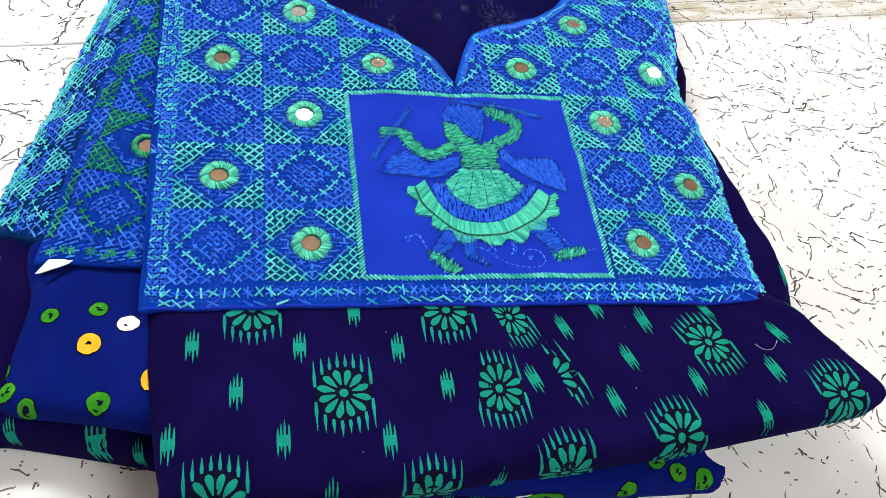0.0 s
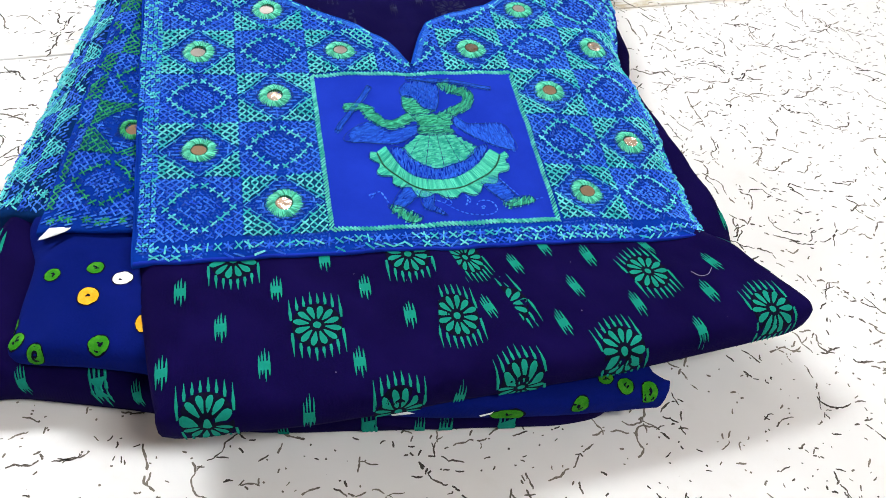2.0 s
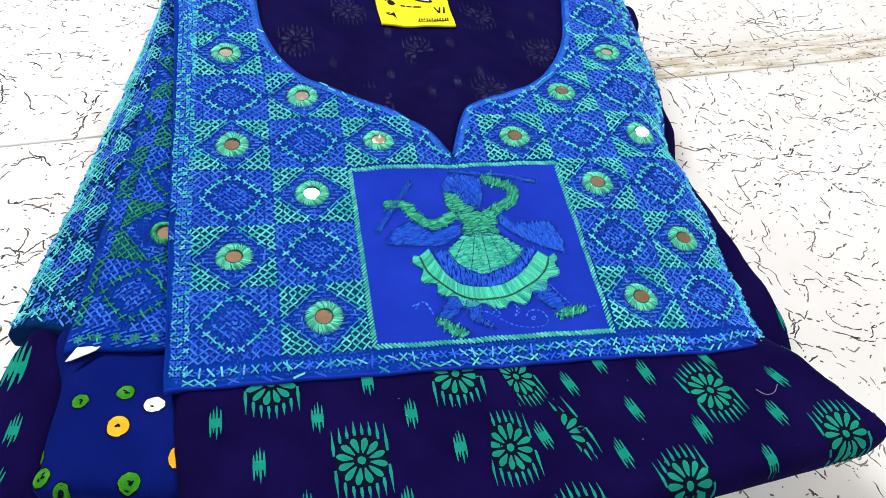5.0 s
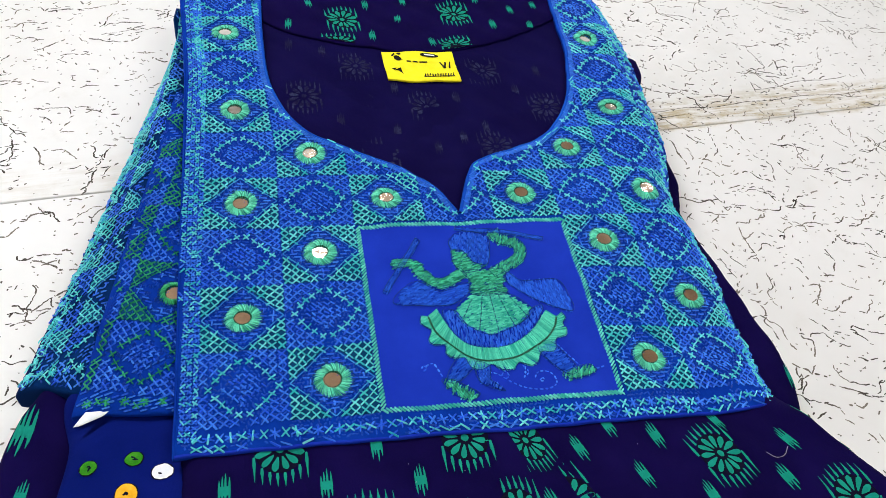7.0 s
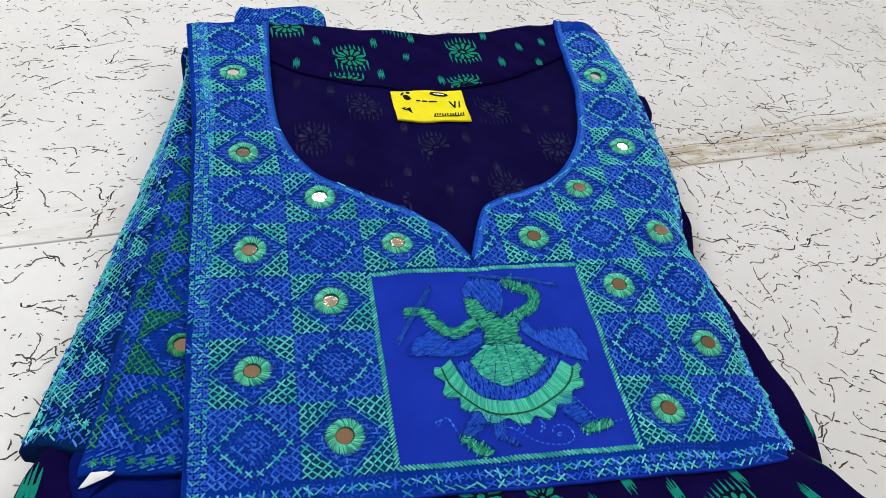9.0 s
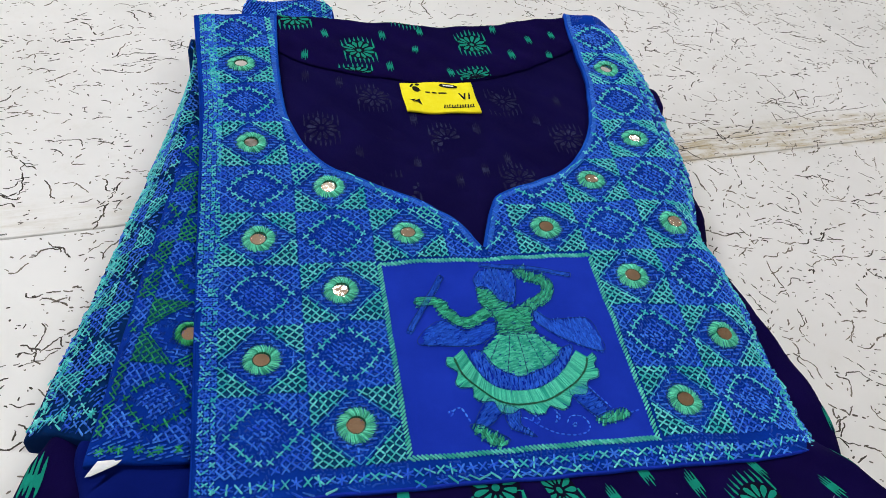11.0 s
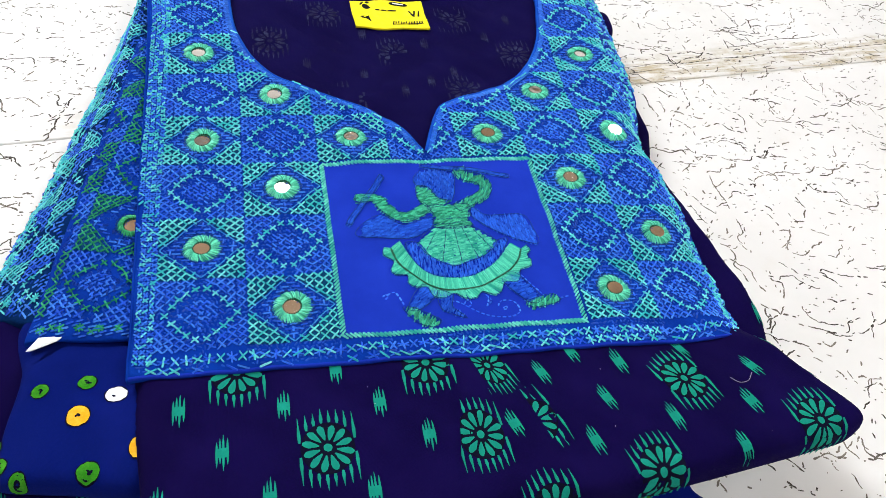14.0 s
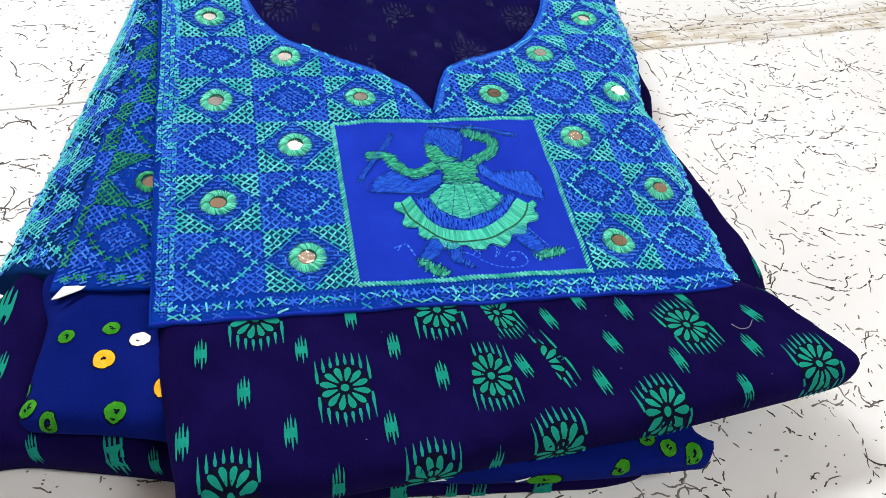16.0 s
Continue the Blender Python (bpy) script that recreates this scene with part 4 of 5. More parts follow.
hem_in = [(0.0405, 0.0655), (0.0455, 0.0487), (0.053, 0.0384), (0.0665, 0.0347), (0.0828, 0.0375), (0.0969, 0.0471), (0.1065, 0.0580)]
hem_mid = [(0.0341, 0.0601), (0.0377, 0.0467), (0.0469, 0.0349), (0.0555, 0.0284), (0.0661, 0.0255), (0.0799, 0.0269), (0.0966, 0.0347), (0.1072, 0.0432), (0.1118, 0.0524)]
hem_out = [(0.0300, 0.0610), (0.0292, 0.0560), (0.0345, 0.0500), (0.0318, 0.0440), (0.0335, 0.0395), (0.0405, 0.0385), (0.0400, 0.0320), (0.0450, 0.0290), (0.0505, 0.0290), (0.0530, 0.0225), (0.0590, 0.0205),
           (0.0655, 0.0232), (0.0700, 0.0190), (0.0770, 0.0186), (0.0815, 0.0232), (0.0880, 0.0205), (0.0930, 0.0230), (0.0965, 0.0290), (0.1035, 0.0285), (0.1065, 0.0320), (0.1080, 0.0375), (0.1145, 0.0390), (0.1160, 0.0430),
           (0.1145, 0.0475), (0.1180, 0.0520), (0.1165, 0.0565)]
stitches("hem_shape", satin(hem_mid, hem_in, 190), yoke, MINT_SILK, yoke_part, 0.0009, 0.0010, 0.0006, "bright mint green satin hem")["kind"] = ""
stitches("hem_shape", satin(hem_mid, hem_out, 210), yoke, MINT_SILK, yoke_part, 0.0009, 0.0010, 0.0004, "scalloped mint green satin edge")["kind"] = ""
outline = []


def running(path, step_len=0.0024, gap=0.0006):
    c = open_curve(path, 0.0003)
    k, g = int(step_len / 0.0003), int(gap / 0.0003)
    return [(*c[i], *c[min(i + k, len(c) - 1)]) for i in range(0, len(c) - g - 1, k + g)]


for path in ([(0.0268, 0.0259), (0.0314, 0.0277), (0.0342, 0.0228), (0.0360, 0.018)], [(0.062, 0.018), (0.066, 0.0175), (0.0745, 0.0105), (0.083, 0.006), (0.094, 0.0045), (0.1005, 0.0085), (0.0985, 0.0155), (0.0915, 0.0165), (0.088, 0.012)],
             [(0.0255, 0.023), (0.028, 0.0255), (0.0262, 0.0268), (0.0245, 0.0250)], [(0.0905, 0.0105), (0.0935, 0.0125), (0.0925, 0.0095), (0.0900, 0.0100)], [(0.0690, 0.0150), (0.0715, 0.0185), (0.0735, 0.0150), (0.0700, 0.0125)],
             [(0.0830, 0.0215), (0.0855, 0.0165), (0.0815, 0.0125)], [(0.0845, 0.0205), (0.0830, 0.0150), (0.0815, 0.0125)], [(0.1265, 0.0155), (0.1320, 0.0165)],
             [(0.106, 0.037), (0.112, 0.027), (0.1175, 0.018)], [(0.0945, 0.031), (0.1005, 0.022), (0.1065, 0.0135)]):
    outline += running(path)
stitches("vine_stitches", outline, yoke, BLUE_SILK, yoke_part, 0.0009, 0.0006, 0.0003)
ribs = []
for k in range(9):
    w = radians(-150 + k * 15)
    for r0 in np.arange(0.019, 0.043, 0.0042):
        p, q = np.array(FAN) + r0 * np.array((math.cos(w), math.sin(w))), np.array(FAN) + (r0 + 0.0036) * np.array((math.cos(w), math.sin(w)))
        if inside(np.array(FIG[8][1]), [p], 0.0006)[0]:
            ribs.append((*p, *q))
ribs += running([(0.0341, 0.0601), (0.0377, 0.0467), (0.0469, 0.0349), (0.0555, 0.0284), (0.0661, 0.0255), (0.0799, 0.0269), (0.0966, 0.0347), (0.1072, 0.0432), (0.1118, 0.0524)], 0.003, 0.0003)
for path in ([(0.0645, 0.0815), (0.075, 0.080), (0.0855, 0.0805)], [(0.0640, 0.0775), (0.075, 0.076), (0.0860, 0.0770)], [(0.0640, 0.0740), (0.075, 0.0725), (0.0860, 0.0725)]):
    ribs += running(path, 0.003, 0.0003)
for name, poly, mat, angle, fan in FIG:
    loop = [tuple(p) for p in np.array(poly, float)]
    c = smooth_loop(loop, 0.0022)
    ribs += [(*c[i], *c[(i + 1) % len(c)]) for i in range(len(c))]
ribs += [(*a, *b) for a, b in zip(open_curve(hem_out, 0.0022)[:-1], open_curve(hem_out, 0.0022)[1:])]
# the hem's fold is only coloured in: a dark line of stitches as its shade
shade_line = open_curve(hem_mid, 0.0011)
stitches("hem_fold_shade", [(*a, *b) for a, b in zip(shade_line[:-2], shade_line[2:])], yoke, SHADE_SILK, yoke_part, 0.0016, 0.0006, 0.0011, "dark green stitches as painted shade along the hem fold")["kind"] = ""
stitches("dark_ribs", ribs, yoke, DEEP_SILK, yoke_part, 0.00048, 0.0004, 0.0011)

# ---- inside of the neck, back collar piece and label ----
inner = Cloth(smooth_loop([(-0.058, 0.412), (-0.058, 0.34), (-0.054, 0.275), (-0.035, 0.228), (0.0, 0.202), (0.05, 0.165), (0.070, 0.140), (0.09, 0.178), (0.125, 0.198), (0.16, 0.218),
                           (0.187, 0.262), (0.202, 0.325), (0.207, 0.41), (0.12, 0.408), (0.05, 0.410)], 0.004), lambda u, v: body_height(u, v) + 0.0012, lambda u, v: body_height(u, v) + 0.0002, 0.0006, 0.004)
inner_part = inner.build("back_lining", NAVY_INSIDE, kurti, "plain wrong side of the navy back")
for x, y in ((0.0173, 0.3094), (0.1207, 0.3049), (0.0669, 0.2596), (0.1626, 0.2572), (-0.0253, 0.2713), (0.025, 0.205), (0.112, 0.213)):
    flower(x, y, 0, inner, inner_part, (), 0.95, 0.95, INK_FAINT, False)
for x, y in ((-0.0336, 0.3358), (-0.0078, 0.3277), (0.1427, 0.2792), (0.0405, 0.2315), (0.0891, 0.2234), (0.1661, 0.3039), (0.0243, 0.267), (0.109, 0.2356), (0.092, 0.270), (0.068, 0.212), (0.0, 0.245), (0.045, 0.283)):
    dash(x, y, 0, inner, inner_part, (), 0.9, 0.9, INK_FAINT)
seam = [(-0.053, 0.3655), (-0.0157, 0.3443), (0.0372, 0.333), (0.0647, 0.3275), (0.1078, 0.3334), (0.1501, 0.3477), (0.2025, 0.3765)]
collar_loop = smooth_loop(seam + [(0.2095, 0.4285), (0.16, 0.422), (0.1144, 0.4135), (0.0485, 0.415), (-0.0479, 0.4205), (-0.056, 0.41)], 0.003, sharp=(0, 6, 7))
collar = Cloth(collar_loop, lambda u, v: body_height(u, v) + 0.0036, lambda u, v: body_height(u, v) + 0.0012, 0.0014, 0.003)
collar_part = collar.build("collar_facing", NAVY, kurti, "turned-over back neck with teal print")
for x, y in ((0.0123, 0.3709), (0.1116, 0.3852), (-0.0384, 0.4169)):
    flower(x, y, 4, collar, collar_part, (), 1.0, 0.95)
flower(0.0068, 0.3392, 0, collar, collar_part, [((0.0, 0.3425), (0.22, 1.0))], 1.0, 0.6)
flower(0.1045, 0.3385, 8, collar, collar_part, [((0.1045, 0.3340), (-0.25, 1.0))], 1.0, 0.6)
flower(0.0560, 0.4230, 0, collar, collar_part, [((0.05, 0.4145), (0, -1.0))], 0.9, 0.9)
for x, y in ((-0.0143, 0.3948), (0.0339, 0.393), (0.0597, 0.3735), (0.0351, 0.3481), (-0.0325, 0.3624), (0.0682, 0.404), (0.1432, 0.3683), (0.1639, 0.3906), (0.1763, 0.3650), (0.1348, 0.4080), (0.085, 0.3420), (0.187, 0.398)):
    dash(x, y, random.uniform(-6, 10), collar, collar_part, [((x, float(np.interp(x, [s[0] for s in seam], [s[1] for s in seam])) + 0.001), (0, 1.0))], 0.85, 0.85)

tag = Cloth(smooth_loop([(0.0408, 0.2895), (0.0998, 0.2889), (0.0993, 0.3290), (0.0400, 0.3275)], 0.004, sharp=(0, 1, 2, 3)), lambda u, v: body_height(u, v) + 0.0030 + 0.0012 * step(0.31, 0.285, v), lambda u, v: body_height(u, v) + 0.0022, 0.0003, 0.004)
tag_part = tag.build("neck_label", YELLOW, kurti, "bright yellow woven neck label with black marks")
patches("label_mark", [[(0.0475, 0.303), (0.053, 0.3065), (0.0545, 0.2985), (0.0505, 0.3035)], [(0.0455, 0.3060), (0.0500, 0.3065), (0.0480, 0.3035)],
                       oval(0.0520, 0.3185, 0.0028, 0.0042, 20, 10), oval(0.0538, 0.3250, 0.0018, 0.0018, 0, 8), oval(0.0490, 0.3235, 0.0010, 0.0030, -30, 8), [(0.0495, 0.3165), (0.0560, 0.3160), (0.0545, 0.3185), (0.0505, 0.3190)]], tag, BLACK, tag_part, 0.0003)
patches("label_badge", [oval(0.0790, 0.3230, 0.0078, 0.0030, 0, 20)], tag, BLACK, tag_part, 0.0003)
patches("label_bar", [[(0.0745, 0.3222), (0.0835, 0.3222), (0.0835, 0.3240), (0.0745, 0.3240)]], tag, INK_WHITE, tag_part, 0.0005)
patches("label_bar", [[(0.0590, 0.3135), (0.0625, 0.3134), (0.0625, 0.3152), (0.0590, 0.3152)], [(0.0640, 0.3133), (0.0680, 0.3132), (0.0680, 0.3148), (0.0640, 0.3149)], [(0.0695, 0.3131), (0.0760, 0.3130), (0.0760, 0.3145), (0.0695, 0.3147)]], tag, BLACK, tag_part, 0.0003)
patches("label_writing", [place([(-0.0005, -0.0022), (0.0005, -0.0022), (0.0008, 0.0022), (-0.0002, 0.0022)], 0.0715 + k * 0.0021, 0.2965 + 0.0006 * (k % 3), -12 + 9 * (k % 2), 1.0, 0.8 + 0.35 * (k % 3 == 0)) for k in range(12)]
        + [[(0.0705, 0.2938), (0.0955, 0.2948), (0.0955, 0.2957), (0.0705, 0.2947)]], tag, BLACK, tag_part, 0.0003, "small black bars of unreadable writing")
patches("label_stroke", [[(0.0855, 0.3140), (0.0870, 0.3140), (0.0905, 0.3055), (0.0885, 0.3055)], [(0.0905, 0.3150), (0.0920, 0.3150), (0.0900, 0.3055), (0.0885, 0.3055)], [(0.0925, 0.3060), (0.0940, 0.3060), (0.0955, 0.3160), (0.0945, 0.3160)]], tag, BLACK, tag_part, 0.0003)

# ---- print on the skirt ----
left_of, right_of = ((0.0475, -0.0755), (-1.0, 0.165)), ((0.0478, -0.0755), (1.0, -0.165))
for x, y in ((-0.0140, -0.0630), (0.0235, -0.1150), (-0.0698, -0.1085), (-0.0550, -0.0140), (0.0410, -0.0190)):
    flower(x, y, 1, body, skirt, [left_of])
flower(0.0598, -0.0656, 4, body, skirt, [right_of], 0.93, 1.0)
flower(0.0737, -0.0240, 20, body, skirt, [((0.066, -0.02), (1.0, 0.2))], 0.7, 1.0)
flower(0.0885, -0.0610, 20, body, skirt, [((0.0918, -0.060), (1.0, 0.3))], 0.9, 1.0)
for x, y, a in ((0.1800, -0.0445, 18), (0.2450, -0.0790, 14), (0.1474, -0.0950, 16), (0.0894, -0.1075, 14)):
    flower(x, y, a, body, skirt)
for x, y in ((-0.082, -0.0346), (-0.0331, -0.0376), (0.0139, -0.0401), (0.0348, -0.0624), (-0.062, -0.0598), (-0.0899, -0.0822), (-0.0416, -0.084), (0.0051, -0.0874), (-0.0218, -0.1110), (-0.0058, -0.0180)):
    dash(x, y, 0, body, skirt, [left_of])
for x, y, a in ((0.1009, -0.0328, 18), (0.0787, -0.0609, 16), (0.1172, -0.0756, 18), (0.132, -0.0517, 18), (0.1476, -0.029, 18), (0.164, -0.0677, 18), (0.2121, -0.0622, 18), (0.1958, -0.0878, 14), (0.2257, -0.0389, 22), (0.0558, -0.1120, 4), (0.1217, -0.0200, 18), (0.1890, -0.0220, 18), (0.2480, -0.0200, 18), (0.2620, -0.0460, 18)):
    dash(x, y, a, body, skirt, [right_of])
for v in (0.055, 0.115, 0.175):
    dash(float(np.interp(v, [0.04, 0.1, 0.14, 0.18], [0.2455, 0.2435, 0.2445, 0.253])) + 0.002, v, 6, body, skirt)
for x, y, a, s in ((-0.188, 0.026, -10, 1.7), (-0.184, -0.012, -12, 1.0), (-0.1890, -0.040, -20, 1.0), (-0.1265, -0.066, 0, 1.6), (-0.165, -0.058, 0, 0.9), (-0.108, -0.072, 0, 0.8),
                   (0.012, -0.099, 0, 1.5), (0.040, -0.104, 0, 1.0), (0.055, -0.106, 0, 1.3), (0.09, -0.108, 0, 1.7), (-0.035, -0.099, 0, 1.0), (0.277, 0.02, 0, 1.2), (0.279, 0.09, 0, 1.4)):
    dash(x, y, a, back, back_part, (), s, s)

# ---- sleeves folded at the side ----


def outer_line(v):
    return -0.2025 + (v - 0.05) * 0.245


def fold_line(v):
    return np.interp(v, [0.02, 0.06, 0.158, 0.224, 0.36], [-0.162, -0.158, -0.142, -0.131, -0.120])


def sleeve_height(u, v):
    s = np.clip((np.asarray(u, float) - outer_line(v)) / (fold_line(v) - outer_line(v)), 0, 1)
    return 0.021 + 0.027 * s ** 0.8 + 0.006 * step(0.1, 0.3, v) + ripple(u, v, 4.0)


outer = Cloth(smooth_loop([(-0.2015, 0.058), (-0.180, 0.0495), (-0.160, 0.0375), (-0.148, 0.036), (-0.128, 0.15), (-0.112, 0.25), (-0.112, 0.40), (-0.1235, 0.402), (-0.1310, 0.34), (-0.153, 0.25), (-0.1775, 0.15)], 0.003, sharp=(0, 6, 7)),
              sleeve_height, 0.0025, 0.0035, 0.003)
outer_part = outer.build("sleeve", SLEEVE_TEAL, kurti, "blue embroidered sleeve with pale teal cross stitches")
cuff_in = Cloth(smooth_loop([(-0.160, 0.0205), (-0.130, 0.0165), (-0.103, 0.0145), (-0.103, 0.26), (-0.118, 0.285), (-0.128, 0.225), (-0.138, 0.165), (-0.150, 0.09)], 0.003, sharp=(0, 2, 3)),
                lambda u, v: 0.0572 + 0.0015 * step(0.05, 0.2, v) - 0.005 * (1 - step(0.0, 0.018, np.asarray(u, float) - fold_line(v))) + ripple(u, v, 5.0), lambda u, v: 0.0535 - 0.006 * (1 - step(0.0, 0.018, np.asarray(u, float) - fold_line(v))), 0.0016, 0.003)
cuff_part = cuff_in.build("sleeve", YOKE_BLUE, kurti, "blue embroidered sleeve with leaf green cross stitches")


def sleeve_work(cloth, parent, origin, along, across, size, thread, n_along, n_across, phase=0, edge=None):
    """Mirror and diamond cells on a sleeve, the first cell at origin; edge: a close border beside the line u = edge(v)."""
    o, a, b = np.array(origin), np.array(along), np.array(across)

    def at(c, r):
        return o + b * size * c + a * size * r

    w = threads()
    for r in range(n_along):
        for c in range(n_across):
            (mirror_cell if (r + c + phase) % 2 else diamond_cell)(at, c, r, w)
    if edge is None:
        w["blue"] += dashes(at, -0.5, n_across - 0.5, -1.1, -0.5, 25, 0.055, 0.10, lambda x, y: True)
        w["pale"] += cross_segments([(c * 0.22, -0.82 + 0.16 * (c % 2)) for c in range(n_across * 4)], 0.06, at)
    else:
        for k in range(130):
            v = 0.05 + k * 0.0029
            for c in range(4):
                u = float(edge(v)) + 0.002 + c * 0.0030
                for turn in (45, 135):
                    t = radians(turn + random.uniform(-14, 14))
                    if random.random() < 0.5:
                        w["pale"].append((u - 0.0020 * math.cos(t), v - 0.0020 * math.sin(t), u + 0.0020 * math.cos(t), v + 0.0020 * math.sin(t)))
    filler = []
    for _ in range(int(n_along * n_across * (300 if edge is None else 60))):
        m = at(random.uniform(-0.5, n_across - 0.5), random.uniform(-0.5, n_along - 0.5))
        t = radians(random.choice((0, 45, 90, 135)) + random.uniform(-14, 14))
        e = (a * math.cos(t) + b * math.sin(t)) * 0.0014
        filler.append((*(m - e), *(m + e)))
    tris = [upright(t) for tri in w["ground"] if inside(cloth.loop, tri, 0.002).all() for t in subdivided(tri, 4)]
    if tris:
        tagged(patches("stitch_ground", tris, cloth, TEAL_GROUND, parent, 0.0007, "dark teal filled corners"), kind="stuff")
    for segs, mat, name, wide, off in ((filler, FILL_SILK, "fill_stitches", 0.0010, 0.0), (w["blue"], BLUE_SILK, "blue_stitches", 0.00105, 0.0004),
                                       (w["lines"], SKY_SILK if thread is PALE_SILK else thread, "diamond_outline", 0.0007, 0.0008), (w["pale"], thread, "cross_stitches", 0.0009, 0.0008)):
        kept = keep_inside(segs, cloth.loop, 0.0012)
        if len(kept):
            stitches(name, kept, cloth, mat, parent, wide, 0.0009, off)


sleeve_work(outer, outer_part, (-0.1948, 0.0709), (0.20, 0.98), (0.98, -0.20), 0.044, PALE_SILK, 9, 3, 1, outer_line)
sleeve_work(cuff_in, cuff_part, (-0.1690, 0.0608), (0.22, 0.975), (0.975, -0.22), 0.045, LEAF_SILK, 6, 3, 1)
mirror_work((-0.1112, 0.0937), cuff_in, cuff_part, LEAF_SILK, (0.0, 0.0), 0.8)
border = []
for k in range(34):
    v = 0.064 + k * 0.0098
    u = outer_line(v) + 0.006
    for w in (0, 45, 90, 135):
        t = radians(w + random.uniform(-10, 10))
        border.append((u - 0.0024 * math.cos(t), v - 0.0024 * math.sin(t), u + 0.0024 * math.cos(t), v + 0.0024 * math.sin(t)))
for k in range(5):
    u = -0.194 + k * 0.0085
    v = 0.0635 - k * 0.0025
    for w in (0, 45, 90, 135):
        t = radians(w)
        border.append((u - 0.0028 * math.cos(t), v - 0.0028 * math.sin(t), u + 0.0028 * math.cos(t), v + 0.0028 * math.sin(t)))
stitches("border_stitches", keep_inside(border, outer.loop, 0.001), outer, PALE_SILK, outer_part, 0.0009, 0.0007, 0.0003)
border = []
for k in range(6):
    u, v = -0.152 + k * 0.0095, 0.0255 - k * 0.0007
    for w in (0, 45, 90, 135):
        t = radians(w)
        border.append((u - 0.003 * math.cos(t), v - 0.003 * math.sin(t), u + 0.003 * math.cos(t), v + 0.003 * math.sin(t)))
stitches("border_stitches", keep_inside(border, cuff_in.loop, 0.001), cuff_in, LEAF_SILK, cuff_part, 0.0010, 0.0007, 0.0003)
# sleeve ends that stick out behind the shoulder and at the side
flap = Cloth(smooth_loop([(-0.082, 0.40), (-0.081, 0.462), (-0.060, 0.470), (-0.006, 0.466), (-0.005, 0.40)], 0.004, sharp=(0, 4)), lambda u, v: 0.052 + ripple(u, v, 7.0), 0.0, 0.005, 0.004)
flap_part = flap.build("sleeve_end", YOKE_BLUE, kurti, "embroidered sleeve end folded behind the shoulder")
sleeve_work(flap, flap_part, (-0.035, 0.444), (1.0, 0.0), (0.0, 1.0), 0.044, PALE_SILK, 2, 1)
nub = Cloth(smooth_loop([(0.235, 0.30), (0.262, 0.306), (0.2735, 0.318), (0.2765, 0.342), (0.262, 0.350), (0.235, 0.35)], 0.004), lambda u, v: 0.044 + ripple(u, v, 8.0), 0.0, 0.005, 0.004)
nub.build("sleeve_end", NAVY, kurti, "navy sleeve end tucked under the side")

# ---- the tie-dyed scarf folded inside ----
scarf = empty("dupatta", CLOTH, "folded royal blue tie-dyed dupatta with green, orange and white dots", "scarf")
scarf_loop = smooth_loop([(-0.165, -0.052), (-0.1285, -0.0605), (-0.097, -0.0675), (-0.05, -0.083), (0.03, -0.100), (0.0778, -0.1065), (0.124, -0.1105), (0.1762, -0.1125), (0.1830, -0.103),
                          (0.1745, -0.096), (0.172, -0.06), (0.17, 0.03), (0.0, 0.06), (-0.155, 0.05), (-0.161, 0.0), (-0.166, -0.035)], 0.004, sharp=(7,))
scarf_cloth = Cloth(scarf_loop, lambda u, v: 0.0555 - 0.0145 * step(-0.105, -0.05, u) - 0.008 * (1 - step(-0.168, -0.14, u)) - 0.004 * step(0.004, 0.018, v) + ripple(u, v, 9.0),
                    lambda u, v: 0.036 - 0.0165 * step(-0.13, -0.02, u), 0.007, 0.0035)
scarf_part = scarf_cloth.build("scarf_fold", SCARF_BLUE, scarf)


def dot(x, y, a, b, mat, ink_marks=3, turn=0.0):
    patches("tie_dye_ring", [oval(x, y, a * 1.13, b * 1.13, turn, 16, 0.05)], scarf_cloth, INK_DARK, scarf_part, 0.00024)
    d = patches("tie_dye_dot", [oval(x, y, a, b, turn, 22, 0.06)], scarf_cloth, mat, scarf_part, 0.00038)
    marks = [oval(x + random.uniform(-0.3, 0.3) * a, y + random.uniform(-0.3, 0.3) * b, a * 0.22, b * 0.12, random.uniform(0, 180), 8, 0.2) for _ in range(ink_marks)]
    patches("tie_dye_knot", marks, scarf_cloth, INK_DARK, scarf_part, 0.0006)


for x, y, a, b in ((-0.148, -0.0103, 0.0042, 0.0034), (-0.1266, -0.0079, 0.0044, 0.0036), (-0.1630, -0.0455, 0.0042, 0.0046), (-0.1531, -0.0560, 0.0042, 0.0050), (-0.122, -0.0558, 0.0048, 0.0048),
                   (-0.1665, -0.0335, 0.003, 0.0045), (0.1424, -0.0990, 0.0042, 0.0034), (0.1523, -0.1048, 0.0044, 0.0044), (0.1658, -0.1090, 0.0046, 0.0052), (0.1255, -0.1118, 0.0044, 0.0046)):
    dot(x, y, a, b, INK_GREEN, 4)
dot(-0.1287, -0.0270, 0.0053, 0.0056, INK_ORANGE, 2)
dot(-0.101, -0.047, 0.0035, 0.0055, INK_ORANGE, 0)
dot(-0.1125, -0.0169, 0.0052, 0.0040, INK_WHITE, 1)
dot(0.0850, -0.1140, 0.0095, 0.006, INK_GREEN, 2)
patches("white_edge", [[(0.0690, -0.1120), (0.0745, -0.1100), (0.0770, -0.1080), (0.0755, -0.1115), (0.0700, -0.1140)]], scarf_cloth, INK_WHITE, scarf_part, 0.0008)
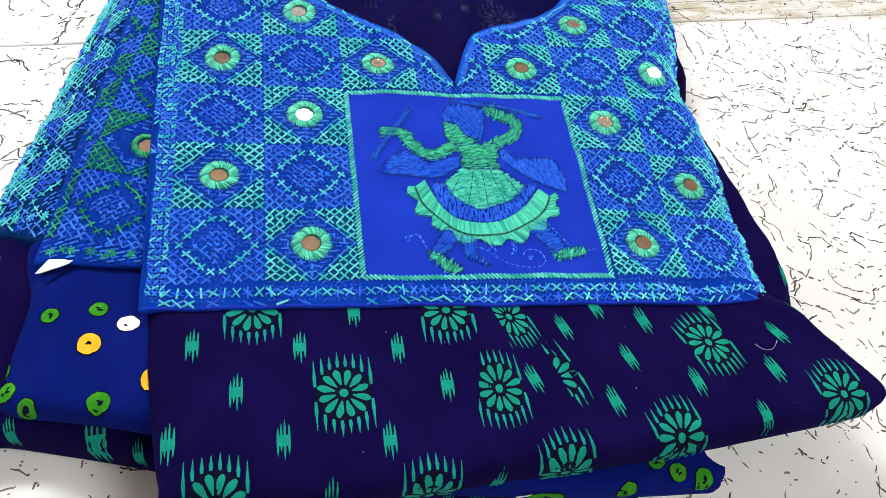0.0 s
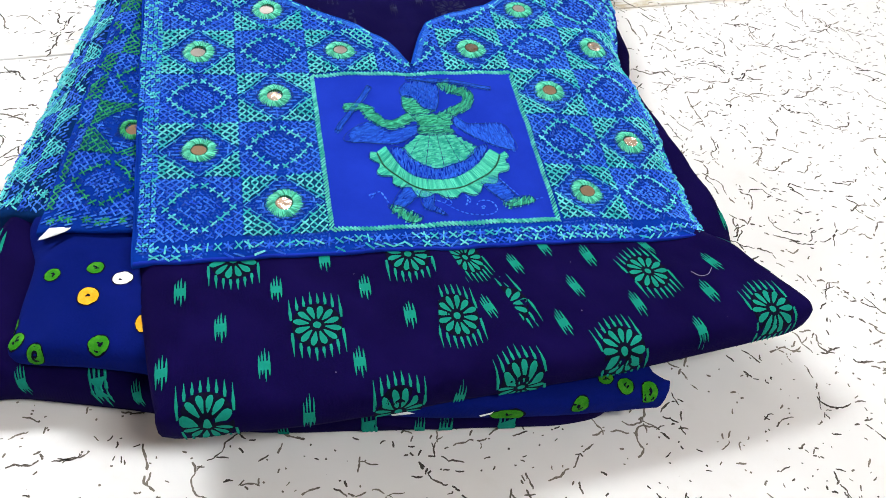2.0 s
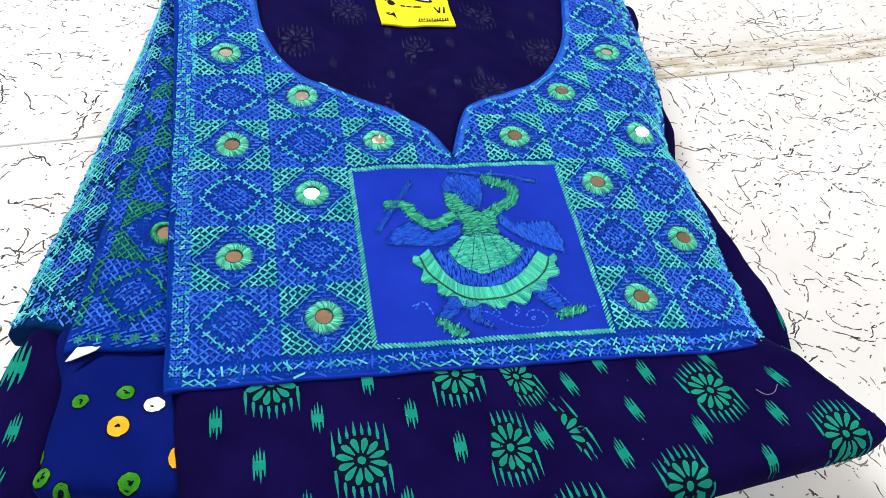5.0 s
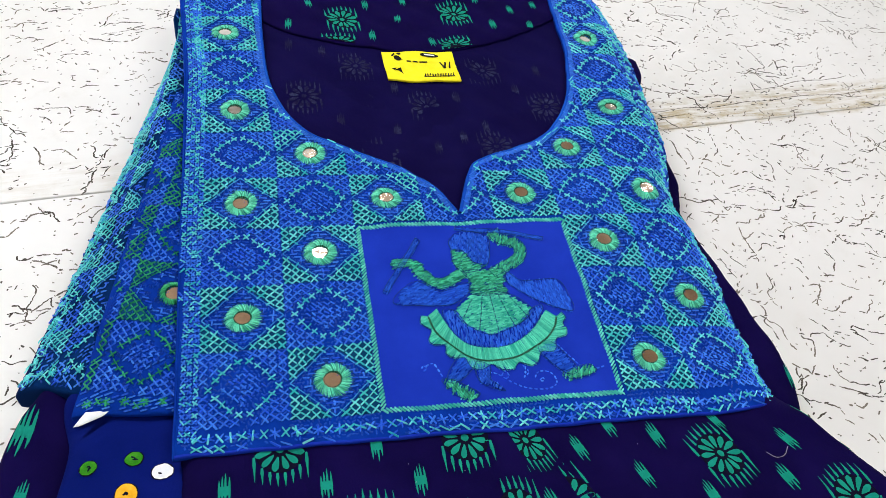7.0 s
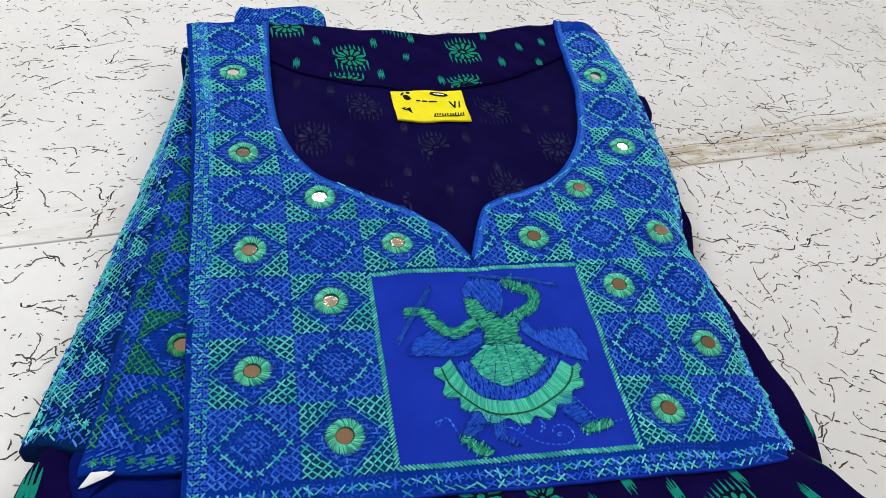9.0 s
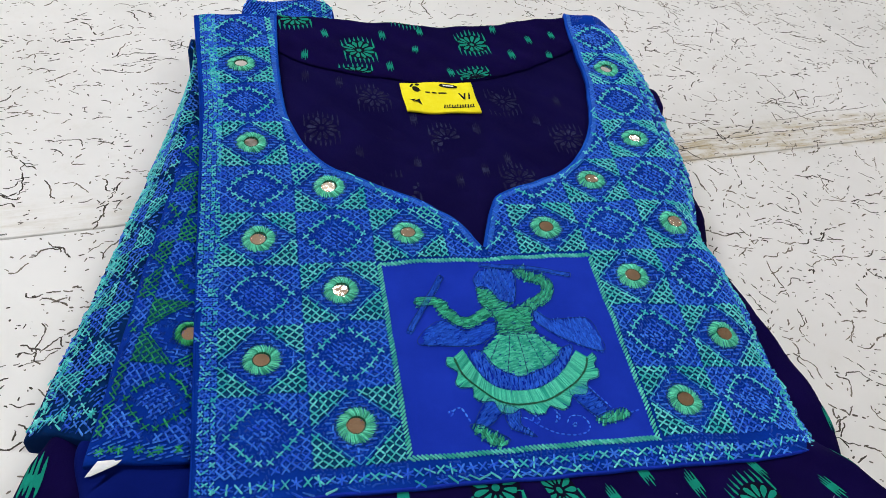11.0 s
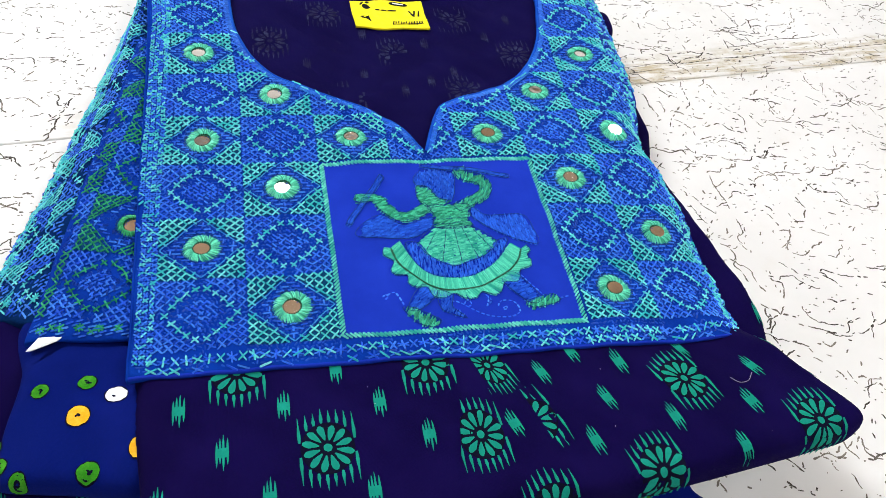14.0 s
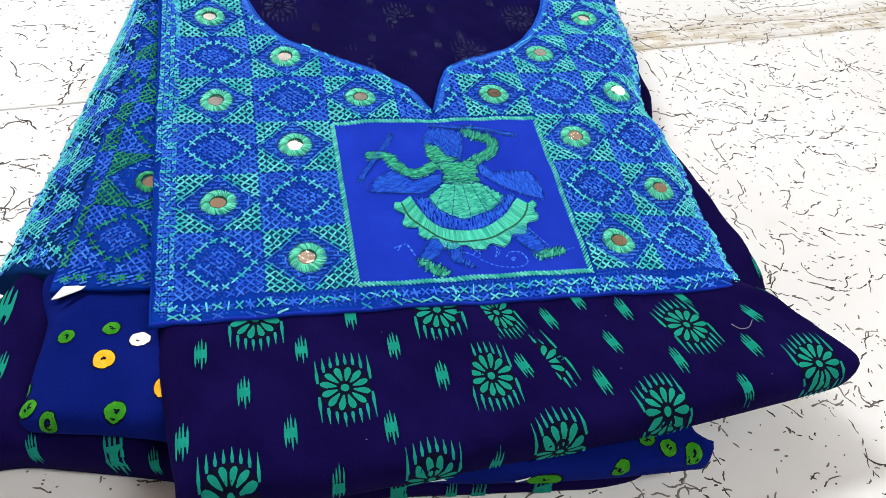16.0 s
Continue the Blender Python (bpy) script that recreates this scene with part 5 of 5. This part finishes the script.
patches("white_edge", [[(0.020, -0.1040), (0.030, -0.1020), (0.034, -0.1050), (0.022, -0.1070)]], scarf_cloth, INK_WHITE, scarf_part, 0.0008)

# a white paper slip between sleeve and scarf, and a loose thread
slip = empty("paper_slip", CLOTH, "small white paper slip tucked under the sleeve", "paper")
slip_cloth = Cloth(smooth_loop([(-0.1570, 0.0120), (-0.1545, 0.0122), (-0.143, 0.0172), (-0.1400, 0.0200), (-0.1520, 0.0200)], 0.003, sharp=(0, 1, 3, 4)), lambda u, v: 0.0570 + 0 * np.asarray(u, float), lambda u, v: 0.0563 + 0 * np.asarray(u, float), 0.0003, 0.004)
slip_cloth.build("sheet", INK_WHITE, slip)
thread = empty("loose_thread", CLOTH, "fine pale loose thread lying on the skirt", "thread")
strip("strand", open_curve([(0.2080, -0.0460), (0.2120, -0.0500), (0.2180, -0.0490), (0.2230, -0.0440)], 0.001), 0.00014, 0.0003, body, LINT, thread)

# threads that have come loose along the cut edge of the yoke
for u, v, a, length in ((0.2440, -0.0105, -20, 0.016), (0.2445, 0.0010, 10, 0.010), (0.2435, 0.0180, -15, 0.008), (0.2450, 0.0480, 25, 0.007), (0.2450, 0.0800, 5, 0.009), (0.2390, 0.1300, 20, 0.008), (0.2400, 0.1600, -10, 0.006), (0.2560, 0.2250, 15, 0.007)):
    c, t = np.array((u, v)), radians(a)
    way = [c + np.array((math.cos(t + 0.35 * k), math.sin(t + 0.35 * k))) * length * k / 3 for k in range(-1, 4)]
    strip("frayed_thread", open_curve([tuple(p) for p in way], 0.001), 0.00022, 0.0012, yoke, SKY_SILK, yoke_part, "loose pale blue thread end")

# lint caught on the dark cloth
specks = []
for _ in range(8):
    x, y = random.uniform(-0.09, 0.25), random.uniform(-0.10, -0.03)
    a = random.uniform(0, 180)
    specks.append(oval(x, y, random.uniform(0.0002, 0.0006), 0.00018, a, 6, 0.2))
patches("lint_specks", specks, body, LINT, skirt, 0.0005, "tiny pale lint specks")["kind"] = "stuff"
